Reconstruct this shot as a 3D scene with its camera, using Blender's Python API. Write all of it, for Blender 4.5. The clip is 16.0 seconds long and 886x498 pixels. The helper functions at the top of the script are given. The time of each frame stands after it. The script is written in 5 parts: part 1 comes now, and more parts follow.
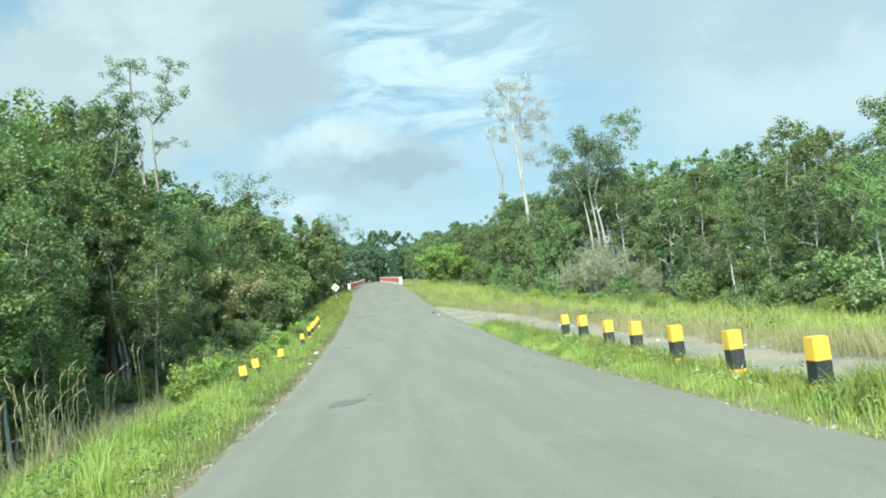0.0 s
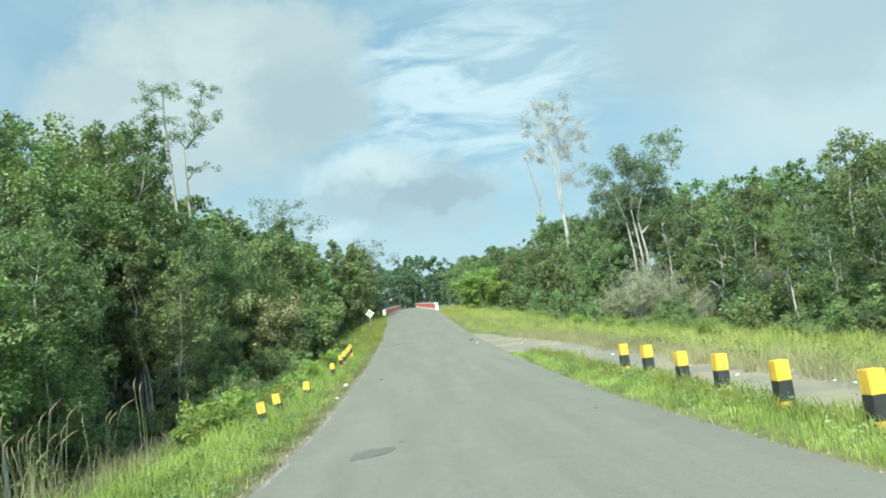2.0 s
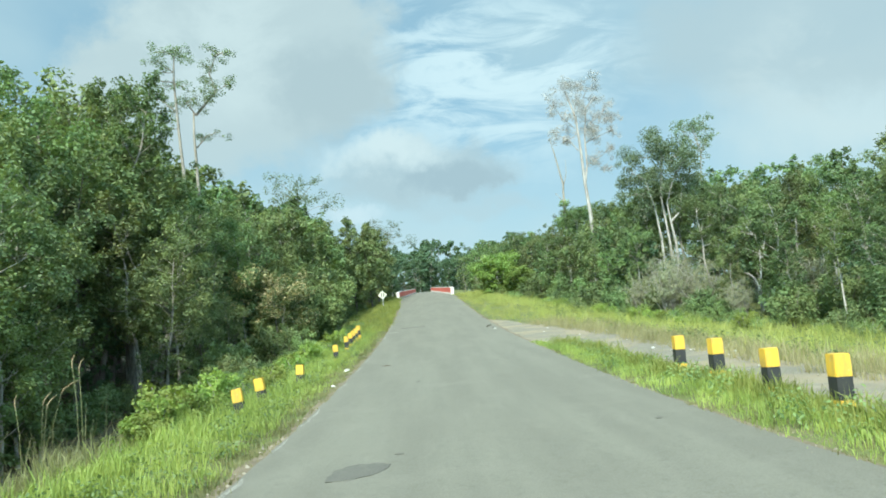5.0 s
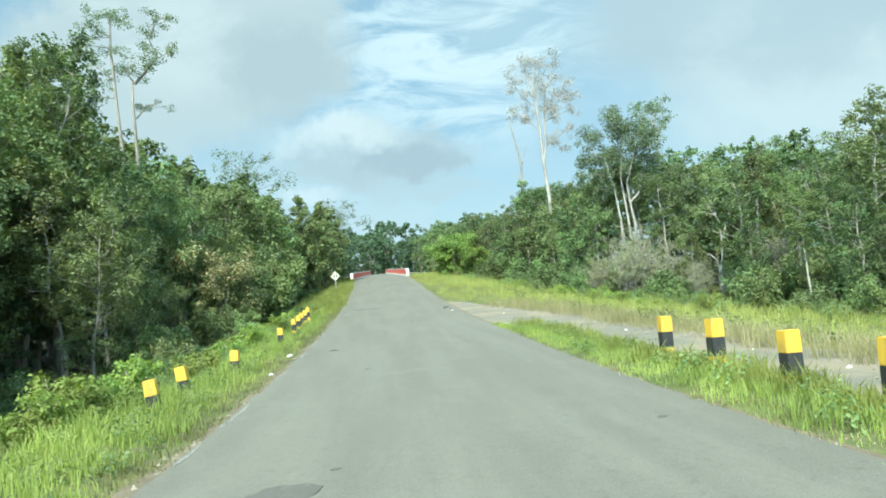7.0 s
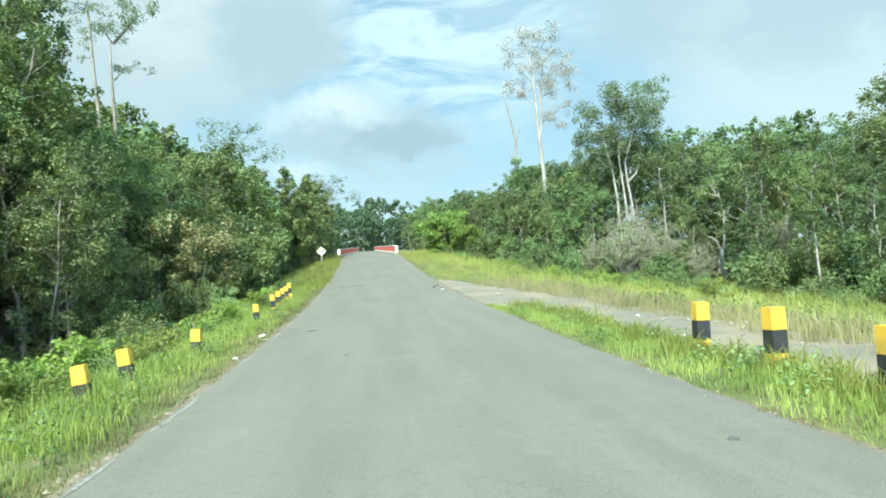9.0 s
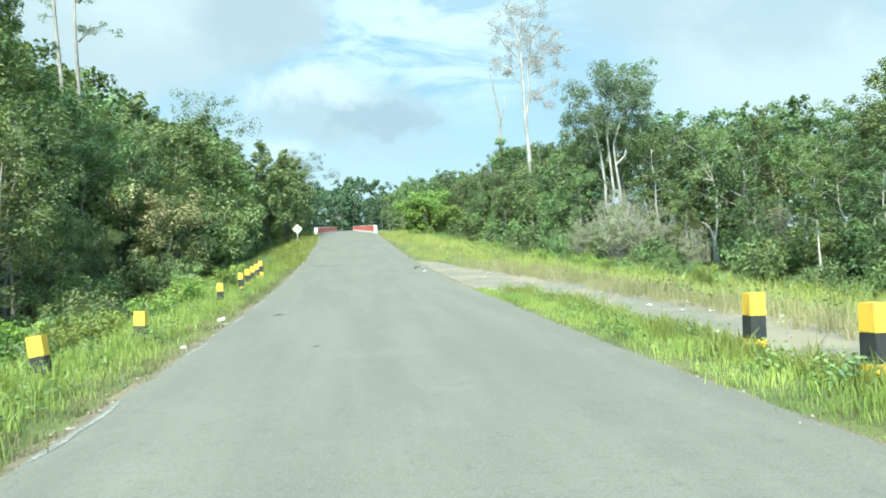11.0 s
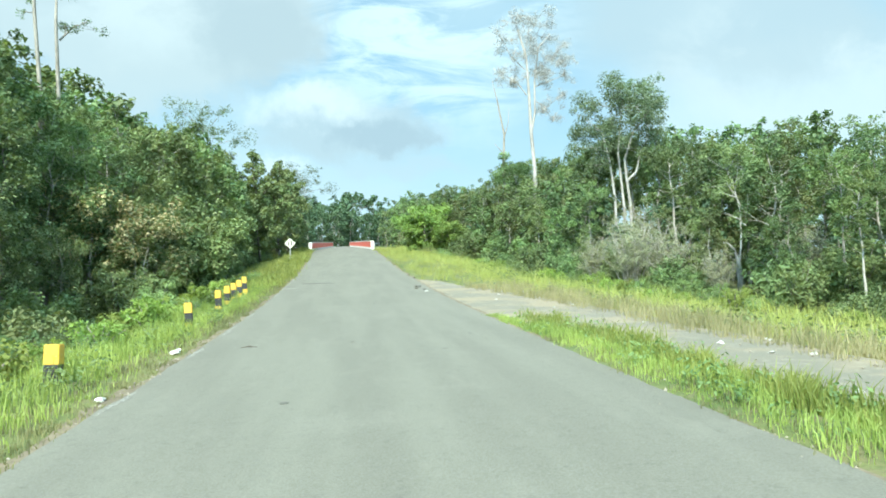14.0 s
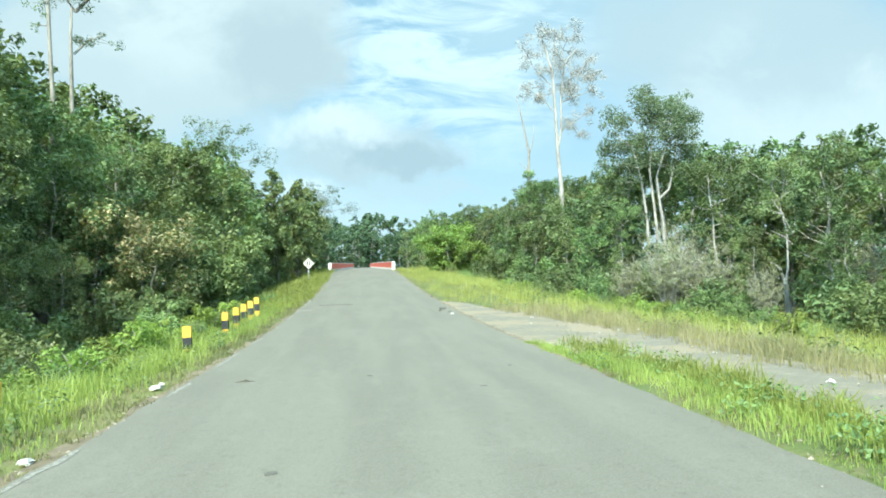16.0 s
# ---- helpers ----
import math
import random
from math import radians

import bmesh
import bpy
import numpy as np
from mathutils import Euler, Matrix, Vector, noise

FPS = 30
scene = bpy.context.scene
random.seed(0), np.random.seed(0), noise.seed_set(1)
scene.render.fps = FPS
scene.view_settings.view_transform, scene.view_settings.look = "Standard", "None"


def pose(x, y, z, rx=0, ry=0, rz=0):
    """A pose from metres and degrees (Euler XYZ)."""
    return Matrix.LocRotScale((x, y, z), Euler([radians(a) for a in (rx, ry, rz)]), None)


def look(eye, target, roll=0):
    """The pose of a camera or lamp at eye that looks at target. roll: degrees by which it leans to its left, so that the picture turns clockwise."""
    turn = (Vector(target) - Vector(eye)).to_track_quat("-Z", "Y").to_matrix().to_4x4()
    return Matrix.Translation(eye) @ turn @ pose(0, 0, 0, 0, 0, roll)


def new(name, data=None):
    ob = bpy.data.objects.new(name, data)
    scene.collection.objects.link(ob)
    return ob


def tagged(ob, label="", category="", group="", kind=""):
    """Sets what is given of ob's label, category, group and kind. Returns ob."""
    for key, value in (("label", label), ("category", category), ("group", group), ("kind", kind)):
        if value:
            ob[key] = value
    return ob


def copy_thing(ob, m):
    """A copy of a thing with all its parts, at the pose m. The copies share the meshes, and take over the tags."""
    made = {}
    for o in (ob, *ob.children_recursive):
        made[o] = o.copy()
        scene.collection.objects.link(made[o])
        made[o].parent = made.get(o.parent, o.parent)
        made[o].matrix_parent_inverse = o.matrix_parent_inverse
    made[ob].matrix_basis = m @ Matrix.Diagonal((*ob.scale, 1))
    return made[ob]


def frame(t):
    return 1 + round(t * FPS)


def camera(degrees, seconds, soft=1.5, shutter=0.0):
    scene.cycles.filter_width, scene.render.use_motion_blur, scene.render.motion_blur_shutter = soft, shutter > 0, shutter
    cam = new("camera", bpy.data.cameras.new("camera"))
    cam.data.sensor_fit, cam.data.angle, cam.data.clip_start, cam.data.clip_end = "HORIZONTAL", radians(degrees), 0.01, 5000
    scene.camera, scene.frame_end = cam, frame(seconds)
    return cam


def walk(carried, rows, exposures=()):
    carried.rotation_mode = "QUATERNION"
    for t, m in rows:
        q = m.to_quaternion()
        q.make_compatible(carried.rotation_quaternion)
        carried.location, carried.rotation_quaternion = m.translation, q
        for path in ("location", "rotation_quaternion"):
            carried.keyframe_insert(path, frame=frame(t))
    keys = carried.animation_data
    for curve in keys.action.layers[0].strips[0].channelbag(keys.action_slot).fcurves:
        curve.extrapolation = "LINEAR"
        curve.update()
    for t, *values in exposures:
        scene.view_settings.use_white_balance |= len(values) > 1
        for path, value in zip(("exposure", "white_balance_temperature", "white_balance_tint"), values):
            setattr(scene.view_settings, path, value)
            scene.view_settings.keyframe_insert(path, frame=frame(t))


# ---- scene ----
cam = camera(62.9, 16.0, soft=1.8)
PATH = [
    (0, (-0.721, -0.018, 1.535), (-0.511, 1.964, 1.705), -7.4),
    (0.5, (-0.727, 0.573, 1.596), (-0.545, 2.559, 1.756), -6.4),
    (1, (-0.698, 1.212, 1.622), (-0.484, 3.193, 1.793), -5.8),
    (1.5, (-0.656, 1.679, 1.632), (-0.45, 3.657, 1.845), -7.2),
    (2, (-0.621, 2.221, 1.637), (-0.5, 4.201, 1.889), -7.6),
    (2.5, (-0.634, 2.727, 1.638), (-0.563, 4.709, 1.903), -7.3),
    (3, (-0.636, 3.246, 1.618), (-0.601, 5.229, 1.873), -6.8),
    (3.5, (-0.611, 3.86, 1.617), (-0.563, 5.847, 1.843), -5.9),
    (6, (-0.463, 6.477, 1.539), (-0.367, 8.463, 1.751), -5.0),
    (6.5, (-0.438, 7.057, 1.525), (-0.29, 9.043, 1.711), -4.9),
    (7, (-0.428, 7.572, 1.521), (-0.241, 9.557, 1.682), -5.4),
    (7.5, (-0.402, 8.125, 1.516), (-0.232, 10.114, 1.636), -5.1),
    (8, (-0.391, 8.687, 1.522), (-0.213, 10.676, 1.623), -3.7),
    (8.5, (-0.352, 9.256, 1.518), (-0.15, 11.243, 1.624), -3.3),
    (9, (-0.319, 9.755, 1.518), (-0.107, 11.741, 1.619), -4.1),
    (11.5, (-0.255, 12.576, 1.495), (0.022, 14.556, 1.539), -2.6),
    (12, (-0.182, 13.172, 1.485), (0.098, 15.151, 1.538), -2.6),
    (12.5, (-0.203, 13.643, 1.535), (0.062, 15.624, 1.592), -3.4),
    (13, (-0.126, 14.027, 1.541), (0.064, 16.017, 1.601), -3.2),
    (13.5, (-0.105, 14.798, 1.545), (0.109, 16.785, 1.612), -1.5),
    (14, (-0.131, 15.369, 1.605), (0.147, 17.347, 1.702), -2.0),
    (14.5, (-0.067, 15.785, 1.619), (0.191, 17.765, 1.745), -3.3),
    (15, (-0.052, 16.298, 1.615), (0.128, 18.284, 1.758), -2.9),
    (15.5, (-0.027, 16.933, 1.65), (0.118, 18.922, 1.797), -1.5),
    (16, (-0.054, 17.693, 1.616), (0.169, 19.674, 1.775), -1.8),
]
walk(cam, [(t, look(eye, target, roll)) for t, eye, target, roll in PATH], ((0, 0.72, 6580, 0), (2, 0.60, 6680, 0), (3.5, 0.55, 6680, 0), (7, 0.70, 6580, 0), (9, 0.80, 6530, 0), (12, 0.92, 6440, 0), (16, 0.88, 6530, 0)))

# ---- world, sun ----
SUN_FROM = Vector((-0.31, -0.87, 0.83)).normalized()
world = bpy.data.worlds.new("world")
scene.world = world
world.use_nodes = True


class Nodes:
    """Short hand for building a node tree."""

    def __init__(self, tree):
        self.tree = tree

    def add(self, kind):
        return self.tree.nodes.new(kind)

    def link(self, a, b):
        self.tree.links.new(a, b)

    def put(self, socket, value):
        if isinstance(value, bpy.types.NodeSocket):
            self.link(value, socket)
        elif value is not None:
            socket.default_value = value

    def math(self, op, a, b=None, c=None, clamp=False):
        node = self.add("ShaderNodeMath")
        node.operation, node.use_clamp = op, clamp
        for socket, value in zip(node.inputs, (a, b, c)):
            self.put(socket, value)
        return node.outputs[0]

    def mix(self, f, a, b, blend="MIX"):
        node = self.add("ShaderNodeMix")
        node.data_type, node.blend_type = "RGBA", blend
        for socket, value in zip((node.inputs[0], node.inputs[6], node.inputs[7]), (f, a, b)):
            if isinstance(value, tuple) and len(value) == 3:
                value = (*value, 1)
            self.put(socket, value)
        return node.outputs[2]

    def noise(self, vector, scale, detail=4.0, rough=0.55, distortion=0.0):
        node = self.add("ShaderNodeTexNoise")
        self.put(node.inputs["Vector"], vector)
        node.inputs["Scale"].default_value = scale
        node.inputs["Detail"].default_value = detail
        node.inputs["Roughness"].default_value = rough
        node.inputs["Distortion"].default_value = distortion
        return node.outputs["Fac"]

    def ramp(self, f, *stops):
        """A smooth step from 0 to 1 between two values."""
        node = self.add("ShaderNodeMapRange")
        node.interpolation_type = "SMOOTHSTEP"
        self.put(node.inputs[0], f)
        node.inputs[1].default_value, node.inputs[2].default_value = stops
        return node.outputs[0]

    def stretch(self, vector, scale, location=(0, 0, 0), rotation=(0, 0, 0)):
        node = self.add("ShaderNodeMapping")
        self.put(node.inputs[0], vector)
        node.inputs["Location"].default_value = location
        node.inputs["Rotation"].default_value = rotation
        node.inputs["Scale"].default_value = scale
        return node.outputs[0]


def build_sky():
    n = Nodes(world.node_tree)
    back = n.tree.nodes["Background"]
    sky = n.add("ShaderNodeTexSky")
    sky.sky_type, sky.sun_disc = "NISHITA", False
    sky.sun_elevation = math.asin(SUN_FROM.z)
    sky.sun_rotation = math.atan2(SUN_FROM.x, SUN_FROM.y)
    sky.air_density, sky.dust_density, sky.ozone_density = 1.0, 1.2, 1.5
    way = n.add("ShaderNodeTexCoord").outputs["Generated"]
    split = n.add("ShaderNodeSeparateXYZ")
    n.link(way, split.inputs[0])
    # the sky ahead, laid out as sideways and upward slopes
    ahead = n.math("MAXIMUM", split.outputs["Y"], 0.22)
    flat = n.add("ShaderNodeCombineXYZ")
    n.link(n.math("DIVIDE", split.outputs["X"], ahead), flat.inputs[0])
    n.link(n.math("DIVIDE", split.outputs["Z"], ahead), flat.inputs[1])
    warp = n.add("ShaderNodeTexNoise")
    n.link(flat.outputs[0], warp.inputs["Vector"])
    warp.inputs["Scale"].default_value, warp.inputs["Detail"].default_value, warp.inputs["Roughness"].default_value = 9.0, 7.0, 0.62
    shift = n.add("ShaderNodeVectorMath")
    shift.operation = "MULTIPLY_ADD"
    n.link(warp.outputs["Color"], shift.inputs[0])
    shift.inputs[1].default_value, shift.inputs[2].default_value = (0.20, 0.13, 0), (-0.10, -0.065, 0)
    moved = n.add("ShaderNodeVectorMath")
    n.link(flat.outputs[0], moved.inputs[0])
    n.link(shift.outputs[0], moved.inputs[1])

    def heap(x, z, wide, tall, soft=0.45):
        """A cloud: 1 inside, 0 outside, with a ragged edge."""
        spot = n.stretch(moved.outputs[0], (1 / wide, 1 / tall, 0), (-x / wide, -z / tall, 0))
        size = n.add("ShaderNodeVectorMath")
        size.operation = "LENGTH"
        n.link(spot, size.inputs[0])
        return n.math("SUBTRACT", 1.0, n.ramp(size.outputs["Value"], soft, 1.0))

    wisps = n.noise(n.stretch(flat.outputs[0], (1.0, 3.4, 1), (0.3, 0.1, 0), (0, 0, -0.12)), 6.0, 7, 0.62, 0.9)
    broad = n.noise(n.stretch(way, (1.0, 1.0, 2.0), (0.2, 0.3, 0.35)), 2.2, 5, 0.5, 0.3)
    puffs = n.noise(n.stretch(flat.outputs[0], (1.0, 1.7, 1), (0.6, 0.2, 0)), 4.2, 7, 0.60, 0.4)
    blue = n.mix(1.0, sky.outputs[0], (0.051, 0.075, 0.084), "MULTIPLY")
    blue = n.mix(0.62, blue, (0.300, 0.474, 0.600))
    col = n.mix(n.math("MULTIPLY", n.ramp(broad, 0.36, 0.62), 0.55), blue, (0.355, 0.480, 0.560))
    low = n.math("SUBTRACT", 1.0, n.ramp(split.outputs["Z"], 0.05, 0.30))
    col = n.mix(n.math("MULTIPLY", low, 0.60), col, (0.405, 0.525, 0.600))
    # bright thin cloud with blue gaps, high in the middle
    thin = n.math("MULTIPLY", n.ramp(wisps, 0.36, 0.60), heap(0.13, 0.36, 0.30, 0.20, 0.2))
    col = n.mix(n.math("MULTIPLY", thin, 0.85), col, (0.478, 0.612, 0.700))
    # wide grey sheet to the right, its edge paler
    col = n.mix(n.math("MULTIPLY", heap(0.74, 0.27, 0.46, 0.12, 0.3), 0.70), col, (0.440, 0.540, 0.600))
    col = n.mix(n.math("MULTIPLY", heap(0.60, 0.38, 0.36, 0.13, 0.45), 0.80), col, (0.330, 0.430, 0.500))
    col = n.mix(n.math("MULTIPLY", n.math("MULTIPLY", heap(0.72, 0.33, 0.40, 0.13, 0.2), n.ramp(puffs, 0.45, 0.62)), 0.6), col, (0.430, 0.525, 0.585))
    # grey bank to the left with a pale upper body
    col = n.mix(n.math("MULTIPLY", heap(-0.24, 0.40, 0.27, 0.165, 0.72), 0.90), col, (0.372, 0.462, 0.515))
    col = n.mix(n.math("MULTIPLY", n.math("MULTIPLY", heap(-0.27, 0.43, 0.22, 0.13, 0.3), n.ramp(puffs, 0.40, 0.60)), 0.75), col, (0.435, 0.535, 0.592))
    col = n.mix(n.math("MULTIPLY", heap(-0.10, 0.36, 0.105, 0.10, 0.35), 0.70), col, (0.292, 0.385, 0.450))
    col = n.mix(n.math("MULTIPLY", heap(-0.28, 0.275, 0.20, 0.045, 0.2), 0.60), col, (0.345, 0.450, 0.520))
    # small heap cloud over the road: grey foot, bright top
    col = n.mix(n.math("MULTIPLY", heap(0.015, 0.222, 0.165, 0.058, 0.50), 0.85), col, (0.315, 0.418, 0.492))
    col = n.mix(n.math("MULTIPLY", heap(0.060, 0.212, 0.090, 0.030, 0.40), 0.75), col, (0.262, 0.362, 0.442))
    col = n.mix(n.math("MULTIPLY", heap(-0.035, 0.252, 0.125, 0.042, 0.15), 0.85), col, (0.475, 0.580, 0.645))
    col = n.mix(n.math("MULTIPLY", heap(0.09, 0.165, 0.12, 0.022, 0.2), 0.55), col, (0.335, 0.445, 0.525))
    col = n.mix(n.math("MULTIPLY", heap(-0.10, 0.165, 0.07, 0.026, 0.2), 0.65), col, (0.462, 0.575, 0.665))
    # cloud glare round the sun, at the back: unseen sky brightened to fill the woods with light
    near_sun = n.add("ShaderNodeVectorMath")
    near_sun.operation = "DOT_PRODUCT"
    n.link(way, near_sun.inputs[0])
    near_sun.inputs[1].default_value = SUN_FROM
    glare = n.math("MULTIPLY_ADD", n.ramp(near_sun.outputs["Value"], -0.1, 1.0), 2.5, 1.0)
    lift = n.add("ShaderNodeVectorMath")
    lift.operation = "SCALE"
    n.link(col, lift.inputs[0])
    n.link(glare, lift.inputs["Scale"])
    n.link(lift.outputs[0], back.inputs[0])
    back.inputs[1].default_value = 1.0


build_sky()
sun = new("sun", bpy.data.lights.new("sun", "SUN"))
sun.data.energy, sun.data.angle, sun.data.color = 4.8, radians(3.0), (1.0, 0.94, 0.82)
sun.matrix_world = look(SUN_FROM * 200, (0, 0, 0))


# ---- materials ----
def material(name, rough=0.8):
    m = bpy.data.materials.new(name)
    m.use_nodes = True
    n = Nodes(m.node_tree)
    bsdf = n.tree.nodes["Principled BSDF"]
    bsdf.inputs["Roughness"].default_value = rough
    n.bsdf = bsdf
    n.coord = n.add("ShaderNodeTexCoord").outputs["Object"]
    n.place = n.add("ShaderNodeNewGeometry").outputs["Position"]
    return m, n


def bump(n, height, strength, distance):
    node = n.add("ShaderNodeBump")
    node.inputs["Strength"].default_value = strength
    node.inputs["Distance"].default_value = distance
    n.link(height, node.inputs["Height"])
    n.link(node.outputs[0], n.bsdf.inputs["Normal"])


def leaf_material(name, dark, light, gloss=0.45, through_leaf=0.32, rich=0.80):
    """Leaves: their own shade each, a little light through them."""
    m, n = material(name, gloss)
    n.bsdf.inputs["Specular IOR Level"].default_value = 0.28
    own = n.add("ShaderNodeNewGeometry").outputs["Random Per Island"]
    tree = n.add("ShaderNodeObjectInfo").outputs["Random"]
    patch = n.noise(n.place, 0.75, 3)
    f = n.math("ADD", n.math("MULTIPLY", own, 0.42), n.math("MULTIPLY", n.ramp(patch, 0.30, 0.70), 0.55))
    col = n.mix(n.math("SUBTRACT", f, 0.08, clamp=True), dark, light)
    hue = n.add("ShaderNodeHueSaturation")
    n.put(hue.inputs["Hue"], n.math("ADD", n.math("MULTIPLY", tree, 0.036), 0.484))
    n.put(hue.inputs["Value"], n.math("ADD", n.math("MULTIPLY", tree, 0.62), 0.72))
    hue.inputs["Saturation"].default_value = rich
    n.link(col, hue.inputs["Color"])
    n.link(hue.outputs[0], n.bsdf.inputs["Base Color"])
    lit = n.add("ShaderNodeBsdfTranslucent")
    n.link(n.mix(1.0, hue.outputs[0], (1.25, 1.2, 0.55), "MULTIPLY"), lit.inputs[0])
    both = n.add("ShaderNodeMixShader")
    both.inputs[0].default_value = through_leaf
    n.link(n.bsdf.outputs[0], both.inputs[1])
    n.link(lit.outputs[0], both.inputs[2])
    n.link(both.outputs[0], n.tree.nodes["Material Output"].inputs[0])
    return m


def bark_material(name, dark, light, scale=3.0):
    m, n = material(name, 0.9)
    a = n.noise(n.stretch(n.place, (1, 1, 0.25)), scale * 3, 5, 0.65)
    b = n.noise(n.place, scale * 0.3, 2)
    f = n.math("ADD", n.math("MULTIPLY", n.ramp(a, 0.3, 0.7), 0.6), n.math("MULTIPLY", n.ramp(b, 0.35, 0.65), 0.4))
    n.link(n.mix(f, dark, light), n.bsdf.inputs["Base Color"])
    bump(n, a, 0.6, 0.03)
    return m


def asphalt_material(name, base, worn, pale, grain=0.25):
    m, n = material(name, 0.82)
    n.bsdf.inputs["Specular IOR Level"].default_value = 0.35
    fine = n.noise(n.place, 55, 3, 0.7)
    lanes = n.noise(n.stretch(n.place, (0.9, 0.06, 1)), 1.6, 4)
    spots = n.noise(n.place, 0.7, 5, 0.6)
    col = n.mix(n.ramp(lanes, 0.35, 0.65), base, worn)
    col = n.mix(n.math("MULTIPLY", n.ramp(spots, 0.52, 0.75), 0.6), col, pale)
    col = n.mix(n.math("MULTIPLY", n.ramp(fine, 0.35, 0.7), grain), col, (0.34, 0.33, 0.30))
    col = n.mix(n.math("MULTIPLY", n.ramp(n.noise(n.place, 21, 3), 0.56, 0.72), 0.25), col, (0.10, 0.10, 0.10))
    flecks = n.noise(n.place, 7.5, 4, 0.75)
    col = n.mix(n.math("MULTIPLY", n.ramp(flecks, 0.54, 0.70), 0.30), col, (0.065, 0.063, 0.052))
    col = n.mix(n.math("MULTIPLY", n.ramp(n.noise(n.stretch(n.place, (1.0, 0.35, 1)), 2.6, 5, 0.7), 0.52, 0.70), 0.28), col, (0.205, 0.198, 0.16))
    n.link(col, n.bsdf.inputs["Base Color"])
    bump(n, fine, 0.7, 0.010)
    return m


def ground_material():
    m, n = material("soil_and_turf", 0.95)
    big = n.noise(n.place, 0.35, 5)
    mid = n.noise(n.place, 2.4, 5, 0.65)
    fine = n.noise(n.place, 18, 4, 0.7)
    col = n.mix(n.ramp(big, 0.38, 0.62), (0.075, 0.11, 0.025), (0.15, 0.16, 0.05))
    col = n.mix(n.math("MULTIPLY", n.ramp(mid, 0.45, 0.65), 0.6), col, (0.17, 0.14, 0.075))
    col = n.mix(n.math("MULTIPLY", n.ramp(fine, 0.4, 0.7), 0.5), col, (0.05, 0.07, 0.02))
    # leaf litter under the trees on the low side, its dark colour also painting in the woods' shade
    across = n.add("ShaderNodeSeparateXYZ")
    n.link(n.place, across.inputs[0])
    under = n.math("SUBTRACT", 1.0, n.ramp(n.math("ADD", across.outputs["X"], n.math("MULTIPLY", big, 2.0)), -8.2, -6.0))
    litter = n.mix(n.ramp(mid, 0.40, 0.62), (0.045, 0.036, 0.022), (0.095, 0.075, 0.045))
    col = n.mix(n.math("MULTIPLY", under, 0.9), col, litter)
    n.link(col, n.bsdf.inputs["Base Color"])
    bump(n, mid, 0.8, 0.08)
    return m


def gravel_material():
    m, n = material("old_gravel", 0.92)
    big = n.noise(n.place, 0.6, 5, 0.6)
    mid = n.noise(n.place, 4.0, 5, 0.7)
    fine = n.noise(n.place, 40, 3, 0.75)
    col = n.mix(n.ramp(big, 0.40, 0.60), (0.175, 0.163, 0.124), (0.255, 0.213, 0.142))
    col = n.mix(n.math("MULTIPLY", n.ramp(mid, 0.50, 0.68), 0.55), col, (0.29, 0.265, 0.21))
    col = n.mix(n.math("MULTIPLY", n.ramp(fine, 0.48, 0.72), 0.6), col, (0.13, 0.12, 0.10))
    n.link(col, n.bsdf.inputs["Base Color"])
    bump(n, fine, 0.8, 0.02)
    return m


def paint_material(name, colour, under, wear=0.60, rough=0.6, dirt=(0.16, 0.13, 0.08)):
    """Paint on concrete, chipped and dirty."""
    m, n = material(name, rough)
    chips = n.noise(n.place, 19, 5, 0.65)
    soil = n.noise(n.stretch(n.place, (1, 1, 0.4)), 7, 4, 0.6)
    col = n.mix(n.math("MULTIPLY", n.ramp(soil, 0.42, 0.75), 0.5), colour, dirt)
    col = n.mix(n.ramp(chips, wear, wear + 0.05), col, under)
    n.link(col, n.bsdf.inputs["Base Color"])
    bump(n, chips, 0.35, 0.006)
    return m


LEAF_DARK = leaf_material("leaf_dark", (0.044, 0.092, 0.034), (0.190, 0.292, 0.084))
LEAF_MID = leaf_material("leaf_mid", (0.058, 0.120, 0.038), (0.240, 0.345, 0.095))
LEAF_OLIVE = leaf_material("leaf_olive", (0.072, 0.118, 0.038), (0.265, 0.326, 0.100))
LEAF_FRESH = leaf_material("leaf_fresh", (0.070, 0.135, 0.034), (0.265, 0.370, 0.098), 0.50)
LEAF_LIGHT = leaf_material("leaf_light", (0.075, 0.145, 0.034), (0.235, 0.335, 0.080))
LEAF_BRIGHT = leaf_material("leaf_bright", (0.125, 0.205, 0.034), (0.350, 0.425, 0.085), 0.60, 0.38, 0.90)
LEAF_LIME = leaf_material("leaf_lime", (0.115, 0.215, 0.042), (0.335, 0.450, 0.110), 0.45, 0.38, 0.9)
LEAF_GREY = leaf_material("leaf_grey", (0.165, 0.185, 0.105), (0.36, 0.37, 0.22), 0.7)
LEAF_SAGE = leaf_material("leaf_sage", (0.070, 0.124, 0.062), (0.200, 0.282, 0.130))
GRASS_OLIVE = leaf_material("grass_olive", (0.115, 0.125, 0.045), (0.285, 0.280, 0.110), 0.65, 0.35)
GRASS_TAN = leaf_material("grass_tan", (0.20, 0.20, 0.085), (0.47, 0.42, 0.20), 0.65, 0.35)
# far leaves: a bluish cast in the colour stands in for distance haze
LEAF_FAR_HAZED = leaf_material("leaf_far_hazed", (0.046, 0.110, 0.056), (0.140, 0.235, 0.108))
LEAF_BLOSSOM = leaf_material("leaf_blossom", (0.38, 0.34, 0.16), (0.70, 0.63, 0.37), 0.7, 0.32, 0.9)
LEAF_PALE_TWIG = leaf_material("pale_twig", (0.26, 0.25, 0.235), (0.46, 0.45, 0.43), 0.8, 0.1)
